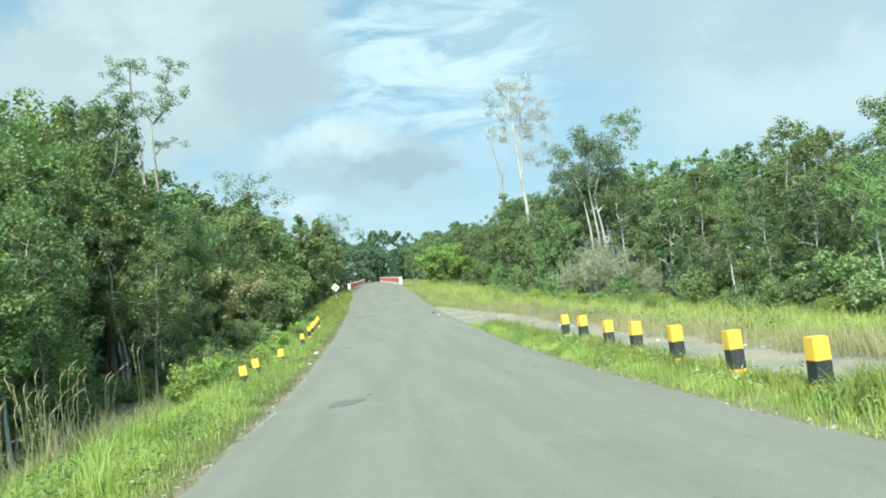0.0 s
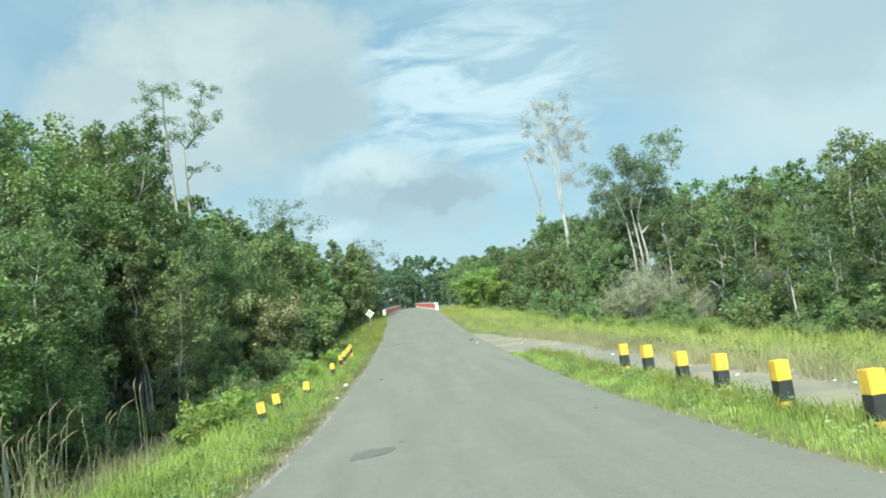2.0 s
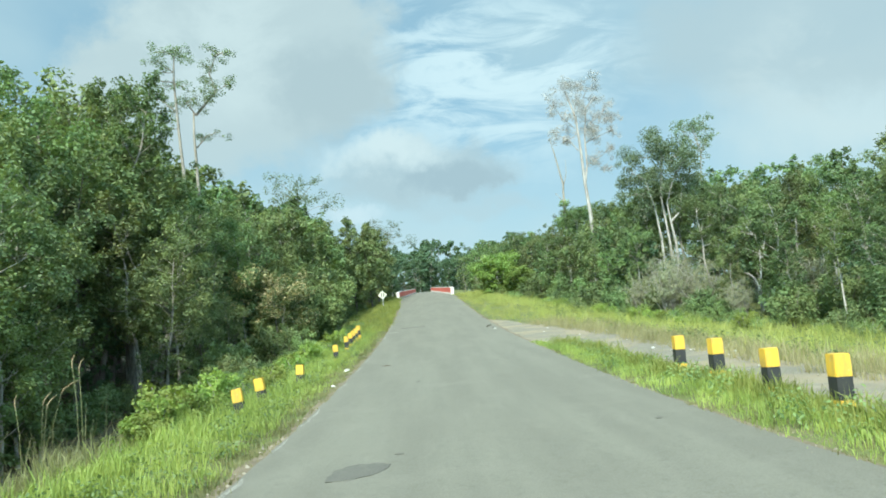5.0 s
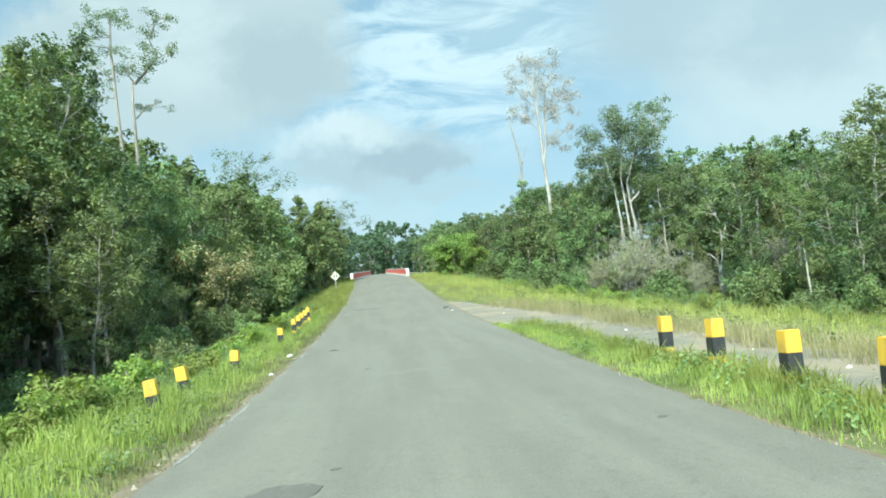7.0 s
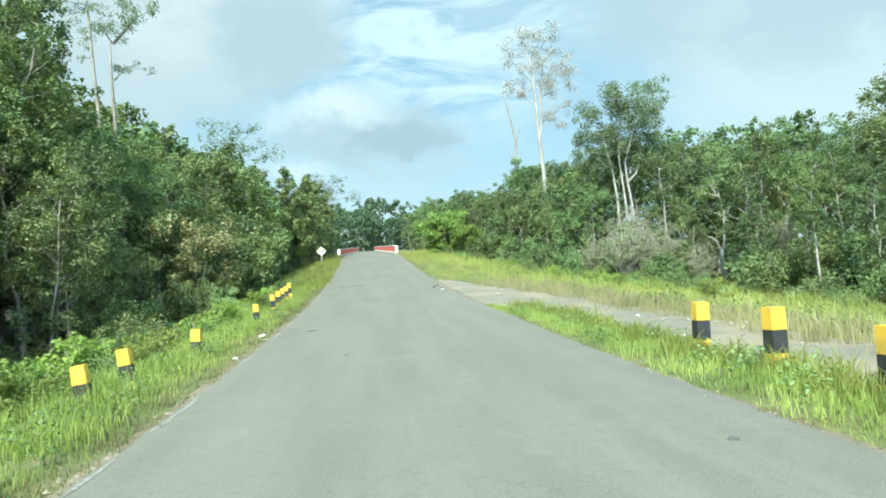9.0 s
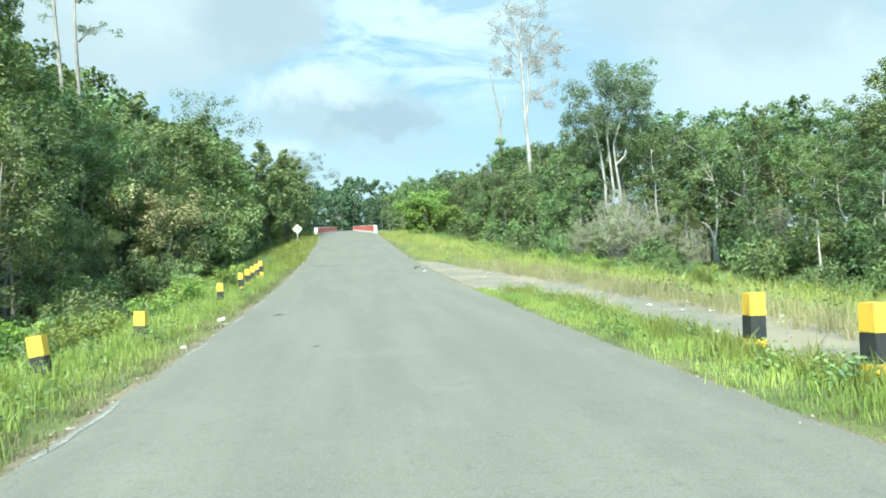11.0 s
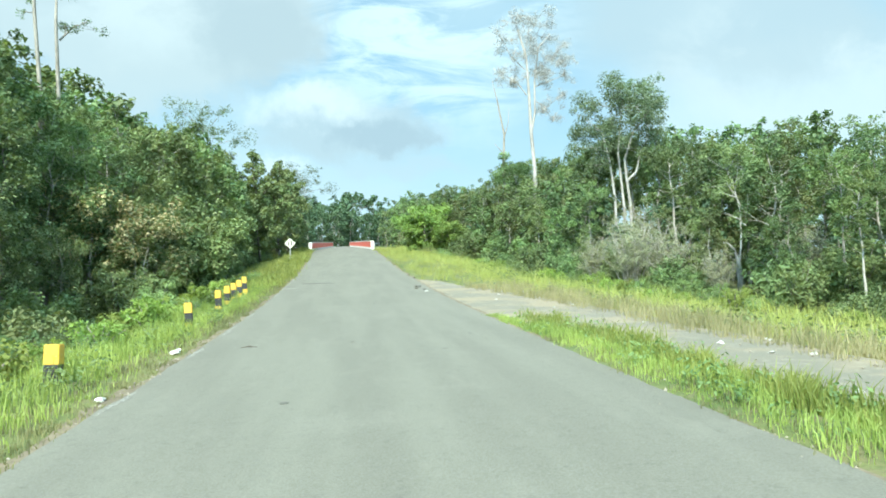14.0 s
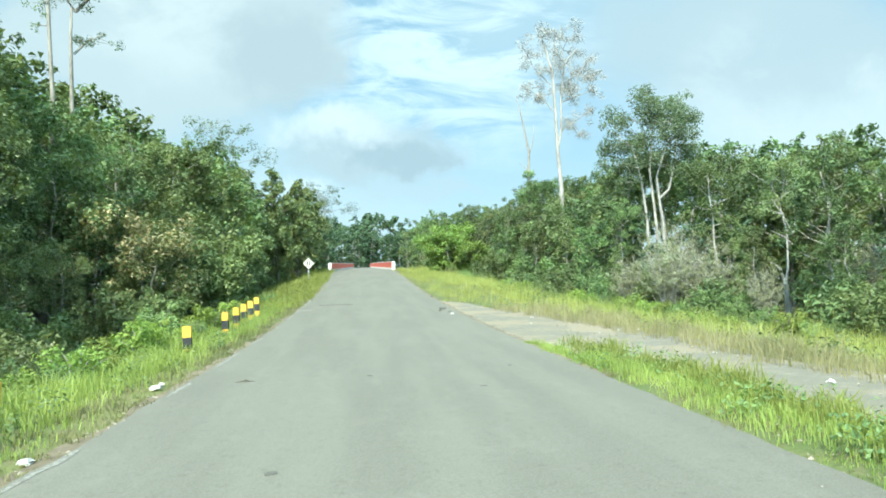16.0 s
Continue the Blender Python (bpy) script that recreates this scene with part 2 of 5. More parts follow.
GRASS = leaf_material("grass_blade", (0.150, 0.200, 0.042), (0.385, 0.435, 0.115), 0.55, 0.42, 0.92)
GRASS_DRY = leaf_material("grass_dry", (0.185, 0.228, 0.050), (0.470, 0.470, 0.130), 0.6, 0.4, 0.90)
REED = leaf_material("reed", (0.15, 0.17, 0.06), (0.34, 0.32, 0.15), 0.6, 0.3)
BARK_GREY = bark_material("bark_grey", (0.14, 0.130, 0.110), (0.34, 0.32, 0.28))
BARK_PALE = bark_material("bark_pale", (0.19, 0.18, 0.16), (0.44, 0.42, 0.38))
BARK_WHITE = bark_material("bark_white", (0.20, 0.19, 0.175), (0.42, 0.41, 0.385))
BARK_DARK = bark_material("bark_dark", (0.07, 0.062, 0.050), (0.19, 0.170, 0.14))
ASPHALT = asphalt_material("asphalt", (0.121, 0.117, 0.090), (0.145, 0.141, 0.109), (0.166, 0.161, 0.127))
PATCH = asphalt_material("asphalt_patch", (0.080, 0.077, 0.064), (0.092, 0.089, 0.074), (0.115, 0.110, 0.092), 0.18)
PALE_PATCH = asphalt_material("asphalt_pale", (0.20, 0.195, 0.165), (0.24, 0.235, 0.20), (0.27, 0.265, 0.23), 0.25)
GRAVEL = gravel_material()
GROUND = ground_material()
YELLOW = paint_material("yellow_paint", (0.66, 0.410, 0.045), (0.50, 0.44, 0.30), 0.64)
BLACK = paint_material("black_paint", (0.018, 0.020, 0.022), (0.28, 0.27, 0.25), 0.67, 0.55, (0.05, 0.05, 0.04))
WHITE = paint_material("white_paint", (0.78, 0.77, 0.74), (0.45, 0.43, 0.40), 0.66)
RED = paint_material("red_paint", (0.66, 0.12, 0.085), (0.60, 0.38, 0.32), 0.66)
EDGE_PAINT = paint_material("worn_edge_paint", (0.27, 0.265, 0.235), (0.16, 0.155, 0.13), 0.46, 0.85)
STEEL = paint_material("galvanised_steel", (0.42, 0.43, 0.43), (0.25, 0.20, 0.15), 0.72, 0.45)
SIGN_WHITE = paint_material("faded_sign_face", (0.55, 0.55, 0.47), (0.45, 0.43, 0.33), 0.70, 0.5)
LITTER = paint_material("white_litter", (0.60, 0.60, 0.57), (0.42, 0.40, 0.34), 0.62)
STONE = bark_material("pebble", (0.16, 0.14, 0.11), (0.36, 0.32, 0.25), 5)
PLUME = bark_material("reed_plume", (0.17, 0.13, 0.075), (0.32, 0.25, 0.15), 12)
SOIL = bark_material("bare_soil", (0.10, 0.08, 0.05), (0.21, 0.17, 0.11), 2.0)
STICK = bark_material("dead_stick", (0.05, 0.04, 0.03), (0.14, 0.11, 0.08), 8)


# ---- building helpers ----
def mesh(name, verts, faces, *mats, smooth=False):
    me = bpy.data.meshes.new(name)
    me.from_pydata([tuple(v) for v in np.asarray(verts, float).tolist()], [], faces)
    for m in mats:
        me.materials.append(m)
    if smooth:
        me.polygons.foreach_set("use_smooth", [True] * len(me.polygons))
    me.update()
    return me


def part(name, me, parent, label=""):
    ob = new(name, me)
    ob.parent = parent
    if label:
        ob["label"] = label
    return ob


def bm_mesh(name, bm, *mats):
    me = bpy.data.meshes.new(name)
    bm.to_mesh(me)
    bm.free()
    for m in mats:
        me.materials.append(m)
    return me


def box(size, centre=(0, 0, 0), bevel=0.0, segments=2, taper=1.0):
    bm = bmesh.new()
    bmesh.ops.create_cube(bm, size=1)
    for v in bm.verts:
        s = taper if v.co.z > 0 else 1.0
        v.co = Vector((v.co.x * size[0] * s + centre[0], v.co.y * size[1] * s + centre[1], v.co.z * size[2] + centre[2]))
    if bevel:
        bmesh.ops.bevel(bm, geom=bm.edges[:], offset=bevel, segments=segments, affect="EDGES")
    return bm


def tube(verts, faces, points, radii, sides=6):
    """Adds a tapered, bent tube to the lists."""
    points = [Vector(p) for p in points]
    first = len(verts)
    for i, p in enumerate(points):
        way = (points[min(i + 1, len(points) - 1)] - points[max(i - 1, 0)]).normalized()
        side = way.cross(Vector((0.31, 0.95, 0.05))).normalized()
        other = way.cross(side)
        for k in range(sides):
            a = 2 * math.pi * k / sides
            verts.append(p + (side * math.cos(a) + other * math.sin(a)) * radii[i])
    for i in range(len(points) - 1):
        for k in range(sides):
            a, b = first + i * sides + k, first + i * sides + (k + 1) % sides
            faces.append((a, b, b + sides, a + sides))
    faces.append(tuple(first + (len(points) - 1) * sides + k for k in range(sides)))


def leaves(rng, centres, radii, count, length, upward=0.7, flat=0.65, slim=0.5, hang=0.0, small=False):
    """Leaf blades scattered in clumps: vertices and faces. small: plain three-cornered leaves, for plants farther off."""
    centres, radii = np.asarray(centres, float), np.asarray(radii, float)
    share = radii ** 2
    pick = rng.choice(len(centres), count, p=share / share.sum())
    off = rng.normal(size=(count, 3))
    off /= np.linalg.norm(off, axis=1)[:, None] + 1e-9
    off *= (rng.random(count) ** 0.45)[:, None]
    off[:, 2] *= flat
    at = centres[pick] + off * radii[pick][:, None]
    normal = rng.normal(size=(count, 3)) * 0.50 + off * 0.95
    normal[:, 2] += upward
    normal /= np.linalg.norm(normal, axis=1)[:, None]
    u = np.cross(normal, rng.normal(size=(count, 3)))
    u /= np.linalg.norm(u, axis=1)[:, None] + 1e-9
    u[:, 2] -= hang
    v = np.cross(normal, u)
    size = length * rng.uniform(0.65, 1.35, count)[:, None]
    if small:
        a = at - u * size * 0.5 + v * size * slim * 0.5
        b = at - u * size * 0.3 - v * size * slim * 0.6
        c = at + u * size * 0.6 - normal * size * 0.1
        return np.stack([a, b, c], 1).reshape(-1, 3), np.arange(count * 3).reshape(-1, 3).tolist()
    a = at - u * size * 0.5
    b = at + v * size * slim * 0.5 + u * size * 0.05
    c = at + u * size * 0.5 - normal * size * 0.12
    d = at - v * size * slim * 0.5 + u * size * 0.05
    verts = np.stack([a, b, c, d], 1).reshape(-1, 3)
    faces = np.arange(count * 4).reshape(-1, 4).tolist()
    return verts, faces


# ---- the lie of the land ----
PROFILE_Y = (-200, 12, 20, 28, 35, 41.5, 60, 78, 97, 175, 184, 205, 260, 1600)
PROFILE_Z = (0, 0, 0.22, 0.50, 0.82, 1.15, 2.45, 4.10, 5.85, 10.6, 10.8, 10.8, 10.8, 10.8)


def road_z(y):
    """The road's height, its kinks rounded."""
    s = 0.0
    for k in (-4, -2, 0, 2, 4):
        s += np.interp(y + k, PROFILE_Y, PROFILE_Z)
    return float(s / 5)


def step(a, b, x):
    t = min(1.0, max(0.0, (x - a) / (b - a)))
    return t * t * (3 - 2 * t)


def ground_z(x, y):
    """The ground: road on a low bank, falling to the woods on both sides."""
    z = road_z(y)
    deep = 1.0 + 1.6 * step(90, 180, y)
    if x < 0:
        drop = -0.02 * step(2.9, 3.8, -x) + 0.20 * step(3.6, 4.3, -x) * step(24, 36, y) * (1 - step(60, 75, y)) + 0.55 * step(4.6, 7.0, -x) + 0.45 * step(5.8, 8.0, -x) * (1 - step(17, 24, y)) + 1.0 * deep * step(6.5, 11.5, -x)
        near = step(3.4, 6, -x)
    else:
        drop = (0.16 * step(4.3, 4.9, x) - 0.10 * step(3.45, 3.9, x)) * (1 - step(27, 32, y)) + 0.06 * step(3.2, 3.6, x) * step(27, 32, y) + 0.28 * step(7.0, 9.5, x) + 1.1 * deep * step(8, 16, x) + 0.3 * step(15, 24, x)
        near = step(7.2, 10, x)
    rough = noise.noise((x * 0.35, y * 0.35, 3.1)) * 0.16 + noise.noise((x * 1.3, y * 1.3, 7.7)) * 0.05
    far = step(60, 200, abs(x)) * 3.0
    return z - drop + rough * near + far * noise.noise((x * 0.01, y * 0.01, 1.0)) - 0.045


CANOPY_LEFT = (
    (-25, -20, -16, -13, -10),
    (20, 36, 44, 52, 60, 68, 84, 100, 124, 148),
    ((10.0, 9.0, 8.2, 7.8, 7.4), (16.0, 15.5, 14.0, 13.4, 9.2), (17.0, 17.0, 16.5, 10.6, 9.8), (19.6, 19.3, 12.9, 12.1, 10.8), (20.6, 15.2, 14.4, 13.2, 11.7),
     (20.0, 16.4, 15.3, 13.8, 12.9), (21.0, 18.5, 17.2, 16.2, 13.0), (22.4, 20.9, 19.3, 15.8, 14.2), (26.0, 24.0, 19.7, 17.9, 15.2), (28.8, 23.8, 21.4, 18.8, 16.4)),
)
CANOPY_RIGHT = (
    (10, 14, 18, 22, 26, 32, 40),
    (20, 36, 44, 52, 60, 76, 100, 148),
    ((4.8, 5.0, 5.5, 6.0, 6.5, 7.0, 8.0), (5.8, 6.1, 6.9, 8.0, 8.8, 9.8, 11.0), (6.9, 7.4, 8.4, 8.6, 10.3, 11.2, 12.5), (7.7, 8.5, 9.1, 9.9, 10.7, 12.2, 13.5),
     (8.1, 9.5, 10.1, 10.5, 11.4, 12.3, 13.8), (10.5, 10.5, 11.9, 12.7, 13.2, 14.8, 15.3), (13.0, 13.5, 13.2, 14.5, 15.7, 16.8, 17.5), (17.5, 18.4, 18.9, 18.5, 18.2, 20.4, 23.0)),
)


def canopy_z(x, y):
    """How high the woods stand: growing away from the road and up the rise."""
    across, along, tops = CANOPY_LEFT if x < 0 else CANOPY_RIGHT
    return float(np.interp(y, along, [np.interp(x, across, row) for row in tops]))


def woods_edge(y):
    """Where the woods begin on the right of the road."""
    return max(8.2, 20.8 - 0.235 * (y - 42)) if y > 42 else 20.8 + 0.05 * (42 - y)


def road_left(y):
    return -2.79 - 0.12 * (1 - step(10, 18, y)) - 0.40 * step(72, 97, y) + 0.05 * noise.noise((0.0, y * 0.9, 4.0)) + 0.035 * noise.noise((0.0, y * 3.7, 4.0)) + 1.53 * step(97, 175, y)


def road_right(y):
    return 3.32 + 0.22 * step(15, 33, y) - 0.10 * step(60, 97, y) + 0.06 * noise.noise((5.0, y * 0.8, 4.0)) + 0.045 * noise.noise((5.0, y * 3.3, 4.0)) - 1.65 * step(97, 175, y)


def spread(lo, hi, fine_lo, fine_hi, fine, growth=1.35):
    """Stations from lo to hi, close between the fine bounds and ever wider outside."""
    mid = list(np.arange(fine_lo, fine_hi, fine))
    out, s = [], fine
    p = fine_hi
    while p < hi:
        out.append(p)
        s *= growth
        p += s
    out.append(hi)
    inn, s, p = [], fine, fine_lo - fine
    while p > lo:
        inn.append(p)
        s *= growth
        p -= s
    inn.append(lo)
    return inn[::-1] + mid + out


def strip(name, xs_of, ys, across, lift, *mats):
    """A band of ground between two edges, with a skirt down into the soil at either side."""
    verts, faces = [], []
    for y in ys:
        a, b = xs_of(y)
        row = [(a, -0.10)] + [(a + (b - a) * k / across, 0.0) for k in range(across + 1)] + [(b, -0.10)]
        for x, dz in row:
            verts.append((x, y, road_z(y) + lift + dz))
    w = across + 3
    for j in range(len(ys) - 1):
        for k in range(w - 1):
            a = j * w + k
            faces.append((a, a + 1, a + w + 1, a + w))
    return mesh(name, verts, faces, *mats)


def build_ground():
    xs = spread(-1500, 1500, -16, 24, 0.8)
    ys = spread(-400, 1600, 0, 110, 1.0, 1.25)
    verts = [(x, y, ground_z(x, y)) for y in ys for x in xs]
    w = len(xs)
    faces = [(j * w + i, j * w + i + 1, (j + 1) * w + i + 1, (j + 1) * w + i) for j in range(len(ys) - 1) for i in range(w - 1)]
    ob = new("ground", mesh("ground", verts, faces, GROUND, smooth=True))
    tagged(ob, "uneven green roadside ground with bare brown soil", "ground", kind="structure")


def side_edges(y):
    a = 4.75 + 0.18 * noise.noise((9.0, y * 0.5, 1.0)) - 1.35 * step(26, 35, y)
    b = 7.15 + 0.35 * noise.noise((2.0, y * 0.35, 1.0)) - 1.2 * step(36, 46, y) - 2.6 * step(42, 57, y)
    return a, max(b, a + 0.05)


def build_roads():
    ys = [-60 + 0.5 * k for k in range(0, 520)]
    road = new("road", strip("road", lambda y: (road_left(y), road_right(y)), ys, 6, 0.0, ASPHALT))
    tagged(road, "worn light grey asphalt road with ragged edges", "road", kind="structure")
    ys = [-30 + 0.5 * k for k in range(0, 174)]
    side = new("pavement", strip("pavement", side_edges, ys, 5, -0.028, GRAVEL))
    tagged(side, "old pale gravel lay-by strewn with litter", "road", kind="structure")


build_ground()
build_roads()


# ---- trees ----
def tree_meshes(name, seed, height, base, spread_r, limbs, count, length, leaf, bark, girth=0.13, lean=0.05, open_crown=0.0, stems=1, top=0.50, slim=0.5, small=False, flat=0.95):
    """Trunk-and-limbs mesh and crown mesh of one tree. base: the crown's lowest height; spread_r: the crown's reach."""
    rng = np.random.default_rng(seed)
    wood_v, wood_f, centres, radii = [], [], [], []
    for s in range(stems):
        tilt = rng.normal(size=2) * lean + (0 if stems == 1 else 1) * np.array([math.cos(s * 2.4), math.sin(s * 2.4)]) * 0.10
        tall = height * (1 - 0.12 * s * rng.random())
        wave = rng.normal(size=(7, 2)) * 0.012 * height
        wave[0] = 0
        line = [Vector((tilt[0] * tall * k / 6 + wave[k][0], tilt[1] * tall * k / 6 + wave[k][1], tall * 0.93 * k / 6)) for k in range(7)]
        line[0].z = -0.5
        g = girth * (1 if stems == 1 else 0.7)
        tube(wood_v, wood_f, line, [g * (1.25 if k == 0 else 1 - 0.80 * k / 6) for k in range(7)], 7)
        n_limb = max(3, limbs // stems)
        for i in range(n_limb):
            h = base + (tall * 0.95 - base) * (i + 0.5 * rng.random()) / n_limb
            f = min(5.999, h / (tall * 0.93) * 6)
            k = int(f)
            root = line[k].lerp(line[k + 1], f - k)
            turn = i * 2.4 + s + rng.normal() * 0.35
            rel = (h - base) / max(0.1, tall - base)
            swell = 0.55 + 0.60 * rel / top if rel < top else 1.15 - 0.80 * (rel - top) / (1 - top)
            reach = spread_r * swell * rng.uniform(0.55, 1.15)
            rise = reach * rng.uniform(0.30, 0.95) + 0.25 * spread_r * rel * rng.random()
            tip = root + Vector((math.cos(turn) * reach, math.sin(turn) * reach, rise))
            mid = root.lerp(tip, 0.5) + Vector((0, 0, -0.08 * reach + rng.normal() * 0.06 * reach))
            r0 = g * 0.30 * (1 - 0.45 * rel)
            tube(wood_v, wood_f, [root, mid, tip], [r0, r0 * 0.6, r0 * 0.2], 4)
            size = reach * rng.uniform(0.24, 0.36) + 0.14
            centres.append(tip)
            radii.append(size)
            for k in range(5):
                side = Vector(rng.normal(size=3).tolist())
                side.z *= 0.55
                spot = root.lerp(tip, rng.uniform(0.35, 1.05)) + side * reach * 0.30
                if k < 2:
                    tube(wood_v, wood_f, [mid, spot], [r0 * 0.35, r0 * 0.12], 3)
                centres.append(spot)
                radii.append(size * rng.uniform(0.40, 0.80) * (1 - 0.35 * open_crown))
        centres.append(line[-1])
        radii.append(spread_r * 0.30 + 0.15)
    lv, lf = leaves(rng, [tuple(c) for c in centres], radii, count, length, upward=0.85, flat=flat, slim=slim, small=small)
    squeeze = height / float(lv[:, 2].max())
    lv[:, 2] *= squeeze
    for w in wood_v:
        w.z *= squeeze
    return mesh(name + "_trunk", wood_v, wood_f, bark, smooth=True), mesh(name + "_crown", lv, lf, leaf)


def shrub_meshes(name, seed, height, wide, count, length, leaf, bark, slim=0.55, small=True):
    """A low bush: stems from one foot, leaves down to the ground."""
    rng = np.random.default_rng(seed)
    wv, wf, centres, radii = [], [], [], []
    for i in range(9):
        turn, out = i * 2.4, wide * rng.uniform(0.15, 0.95)
        h = height * (1 - 0.45 * (out / wide) ** 2) * rng.uniform(0.6, 1.0)
        tip = Vector((math.cos(turn) * out, math.sin(turn) * out, h * 0.85))
        tube(wv, wf, [(0, 0, -0.3), tip * 0.5 + Vector((0, 0, 0.1)), tip], [0.03, 0.02, 0.006], 4)
        for f in (0.35, 0.7, 1.0):
            spot = tip * f + Vector((rng.normal() * 0.12 * wide, rng.normal() * 0.12 * wide, 0))
            centres.append(tuple(spot))
            radii.append(wide * rng.uniform(0.22, 0.40))
    lv, lf = leaves(rng, centres, radii, count, length, flat=0.8, slim=slim, small=small)
    lv[:, 2] = np.maximum(lv[:, 2], -0.15)
    return mesh(name + "_branchwork", wv, wf, bark, smooth=True), mesh(name + "_leaves", lv, lf, leaf)


def hero_meshes(name, seed, stems, tufts, count, length, leaf, bark, slim=0.55, flat=0.85):
    """A tree of known figure: stems as (radius, (sideways, up)...), leaf tufts as (sideways, up, radius)."""
    rng = np.random.default_rng(seed)
    v, f, knots = [], [], []
    for radius, *line in stems:
        lag = rng.normal() * 0.5
        pts = []
        for k, (x, z) in enumerate(line):
            away = 0.0 if z < 0.62 * max(p[1] for p in line) and radius > 0.15 else lag * k / len(line)
            pts.append(Vector((x, away, z if z > 0 else -0.5)))
        tube(v, f, pts, [radius * (1 - 0.62 * k / (len(pts) - 1)) for k in range(len(pts))], 7)
        for a, b in zip(pts, pts[1:]):
            knots += [a.lerp(b, 0.35), b]
    spots, sizes = [], []
    for x, z, r in tufts:
        spot = Vector((x, rng.normal() * r * 0.7, z))
        root = min(knots, key=lambda k: (k - spot).length + max(0, k.z - spot.z) * 0.8)
        tube(v, f, [root, root.lerp(spot, 0.5) + Vector((0, 0, -0.05)), spot], [0.05, 0.035, 0.012], 4)
        for _ in range(4):
            tip = spot + Vector((rng.normal() * r * 0.8, rng.normal() * r * 0.8, rng.normal() * r * 0.55))
            tube(v, f, [root.lerp(spot, 0.7), tip], [0.022, 0.007], 3)
            spots.append(tuple(tip))
            sizes.append(r * rng.uniform(0.45, 0.8))
        spots.append(tuple(spot))
        sizes.append(r * 0.55)
    lv, lf = leaves(rng, spots, sizes, count, length, flat=flat, slim=slim, small=True)
    return mesh(name + "_trunk", v, f, bark, smooth=True), mesh(name + "_crown", lv, lf, leaf)


PROTOTYPES = {}


def plant(kind, x, y, scale=1.0, turn=0.0, sink=0.0, tilt=(0, 0)):
    """Sets a plant of that kind on the ground; the first one is built, the others are copies."""
    at = pose(x, y, ground_z(x, y) - sink, tilt[0], tilt[1], turn)
    if kind in PROTOTYPES:
        ob, first = PROTOTYPES[kind]
        return copy_thing(ob, at @ Matrix.Scale(scale / first, 4))
    spec = SPECIES[kind]
    wood, crown = spec["make"]()
    ob = new(spec["name"])
    part(spec["wood"], wood, ob)
    part(spec["leafage"], crown, ob)
    tagged(ob, spec["label"], spec["category"], spec["group"])
    ob.matrix_basis = at @ Matrix.Scale(scale, 4)
    PROTOTYPES[kind] = (ob, scale)
    return ob


def woods_mass(name, label, rng, sorts, spots):
    """Woods too far off to tell tree from tree: one joined mesh."""
    made = [SPECIES[k]["make"]() for k in sorts]
    verts, faces, kinds, mats, first = [], [], [], [], 0
    for pair in made:
        for me in pair:
            if me.materials[0] not in mats:
                mats.append(me.materials[0])
    shapes = []
    for pair in made:
        for me in pair:
            co = np.empty(len(me.vertices) * 3)
            me.vertices.foreach_get("co", co)
            shapes.append((co.reshape(-1, 3), [tuple(p.vertices) for p in me.polygons], mats.index(me.materials[0])))
    for x, y, scale in spots:
        k = int(rng.integers(len(made)))
        turn = rng.uniform(0, 2 * math.pi)
        c, d = math.cos(turn) * scale, math.sin(turn) * scale
        for co, polys, m in shapes[2 * k : 2 * k + 2]:
            moved = np.stack([co[:, 0] * c - co[:, 1] * d + x, co[:, 0] * d + co[:, 1] * c + y, co[:, 2] * scale + ground_z(x, y)], 1)
            verts.append(moved)
            faces += [tuple(i + first for i in p) for p in polys]
            kinds += [m] * len(polys)
            first += len(co)
    me = mesh(name, np.concatenate(verts), faces, *mats)
    me.polygons.foreach_set("material_index", kinds)
    ob = new(name, me)
    tagged(ob, label, "forest", kind="stuff")


SPECIES = {}


def species(key, make, name, label, category="tree", group="roadside forest trees", wood="trunk", leafage="crown"):
    SPECIES[key] = dict(make=make, name=name, label=label, category=category, group=group, wood=wood, leafage=leafage)


def tree_kind(key, label, *args, name="forest_tree", **more):
    species(key, lambda: tree_meshes(key, *args, **more), name, label)


def shrub_kind(key, label, *args, name="shrub", **more):
    species(key, lambda: shrub_meshes(key, *args, **more), name, label, "shrub", "undergrowth shrubs", "branchwork", "foliage")


def hero_kind(key, name, label, *args, **more):
    species(key, lambda: hero_meshes(key, *args, **more), name, label)


# near woods, small leaves
for k in range(5):
    tree_kind("near_dark_%d" % k, "green broadleaf forest tree with a slim grey trunk", 10 + k, 11.0, 1.8, (2.1, 1.8, 2.3, 1.9, 2.2)[k], 30, 8600, 0.138, (LEAF_OLIVE, LEAF_MID, LEAF_OLIVE, LEAF_DARK, LEAF_MID)[k], (BARK_GREY, BARK_DARK)[k % 2], girth=0.105, open_crown=0.5, small=True, slim=0.7)
for k in range(3):
    tree_kind("near_thin_%d" % k, "slender young tree with a pale trunk and yellowish green leaves", 20 + k, 9.0, 2.6, 1.35, 24, 6600, 0.118, (LEAF_DARK, LEAF_OLIVE, LEAF_MID)[k], BARK_PALE, name="slender_tree", girth=0.085, open_crown=0.5, small=True, slim=0.7)
for k in range(2):
    tree_kind("near_tall_%d" % k, "tall narrow-crowned green tree above the forest edge", 26 + k, 14.5, 3.0, 1.75, 32, 11500, 0.135, (LEAF_DARK, LEAF_MID)[k], BARK_GREY, girth=0.13, open_crown=0.4, top=0.6, small=True, slim=0.7)
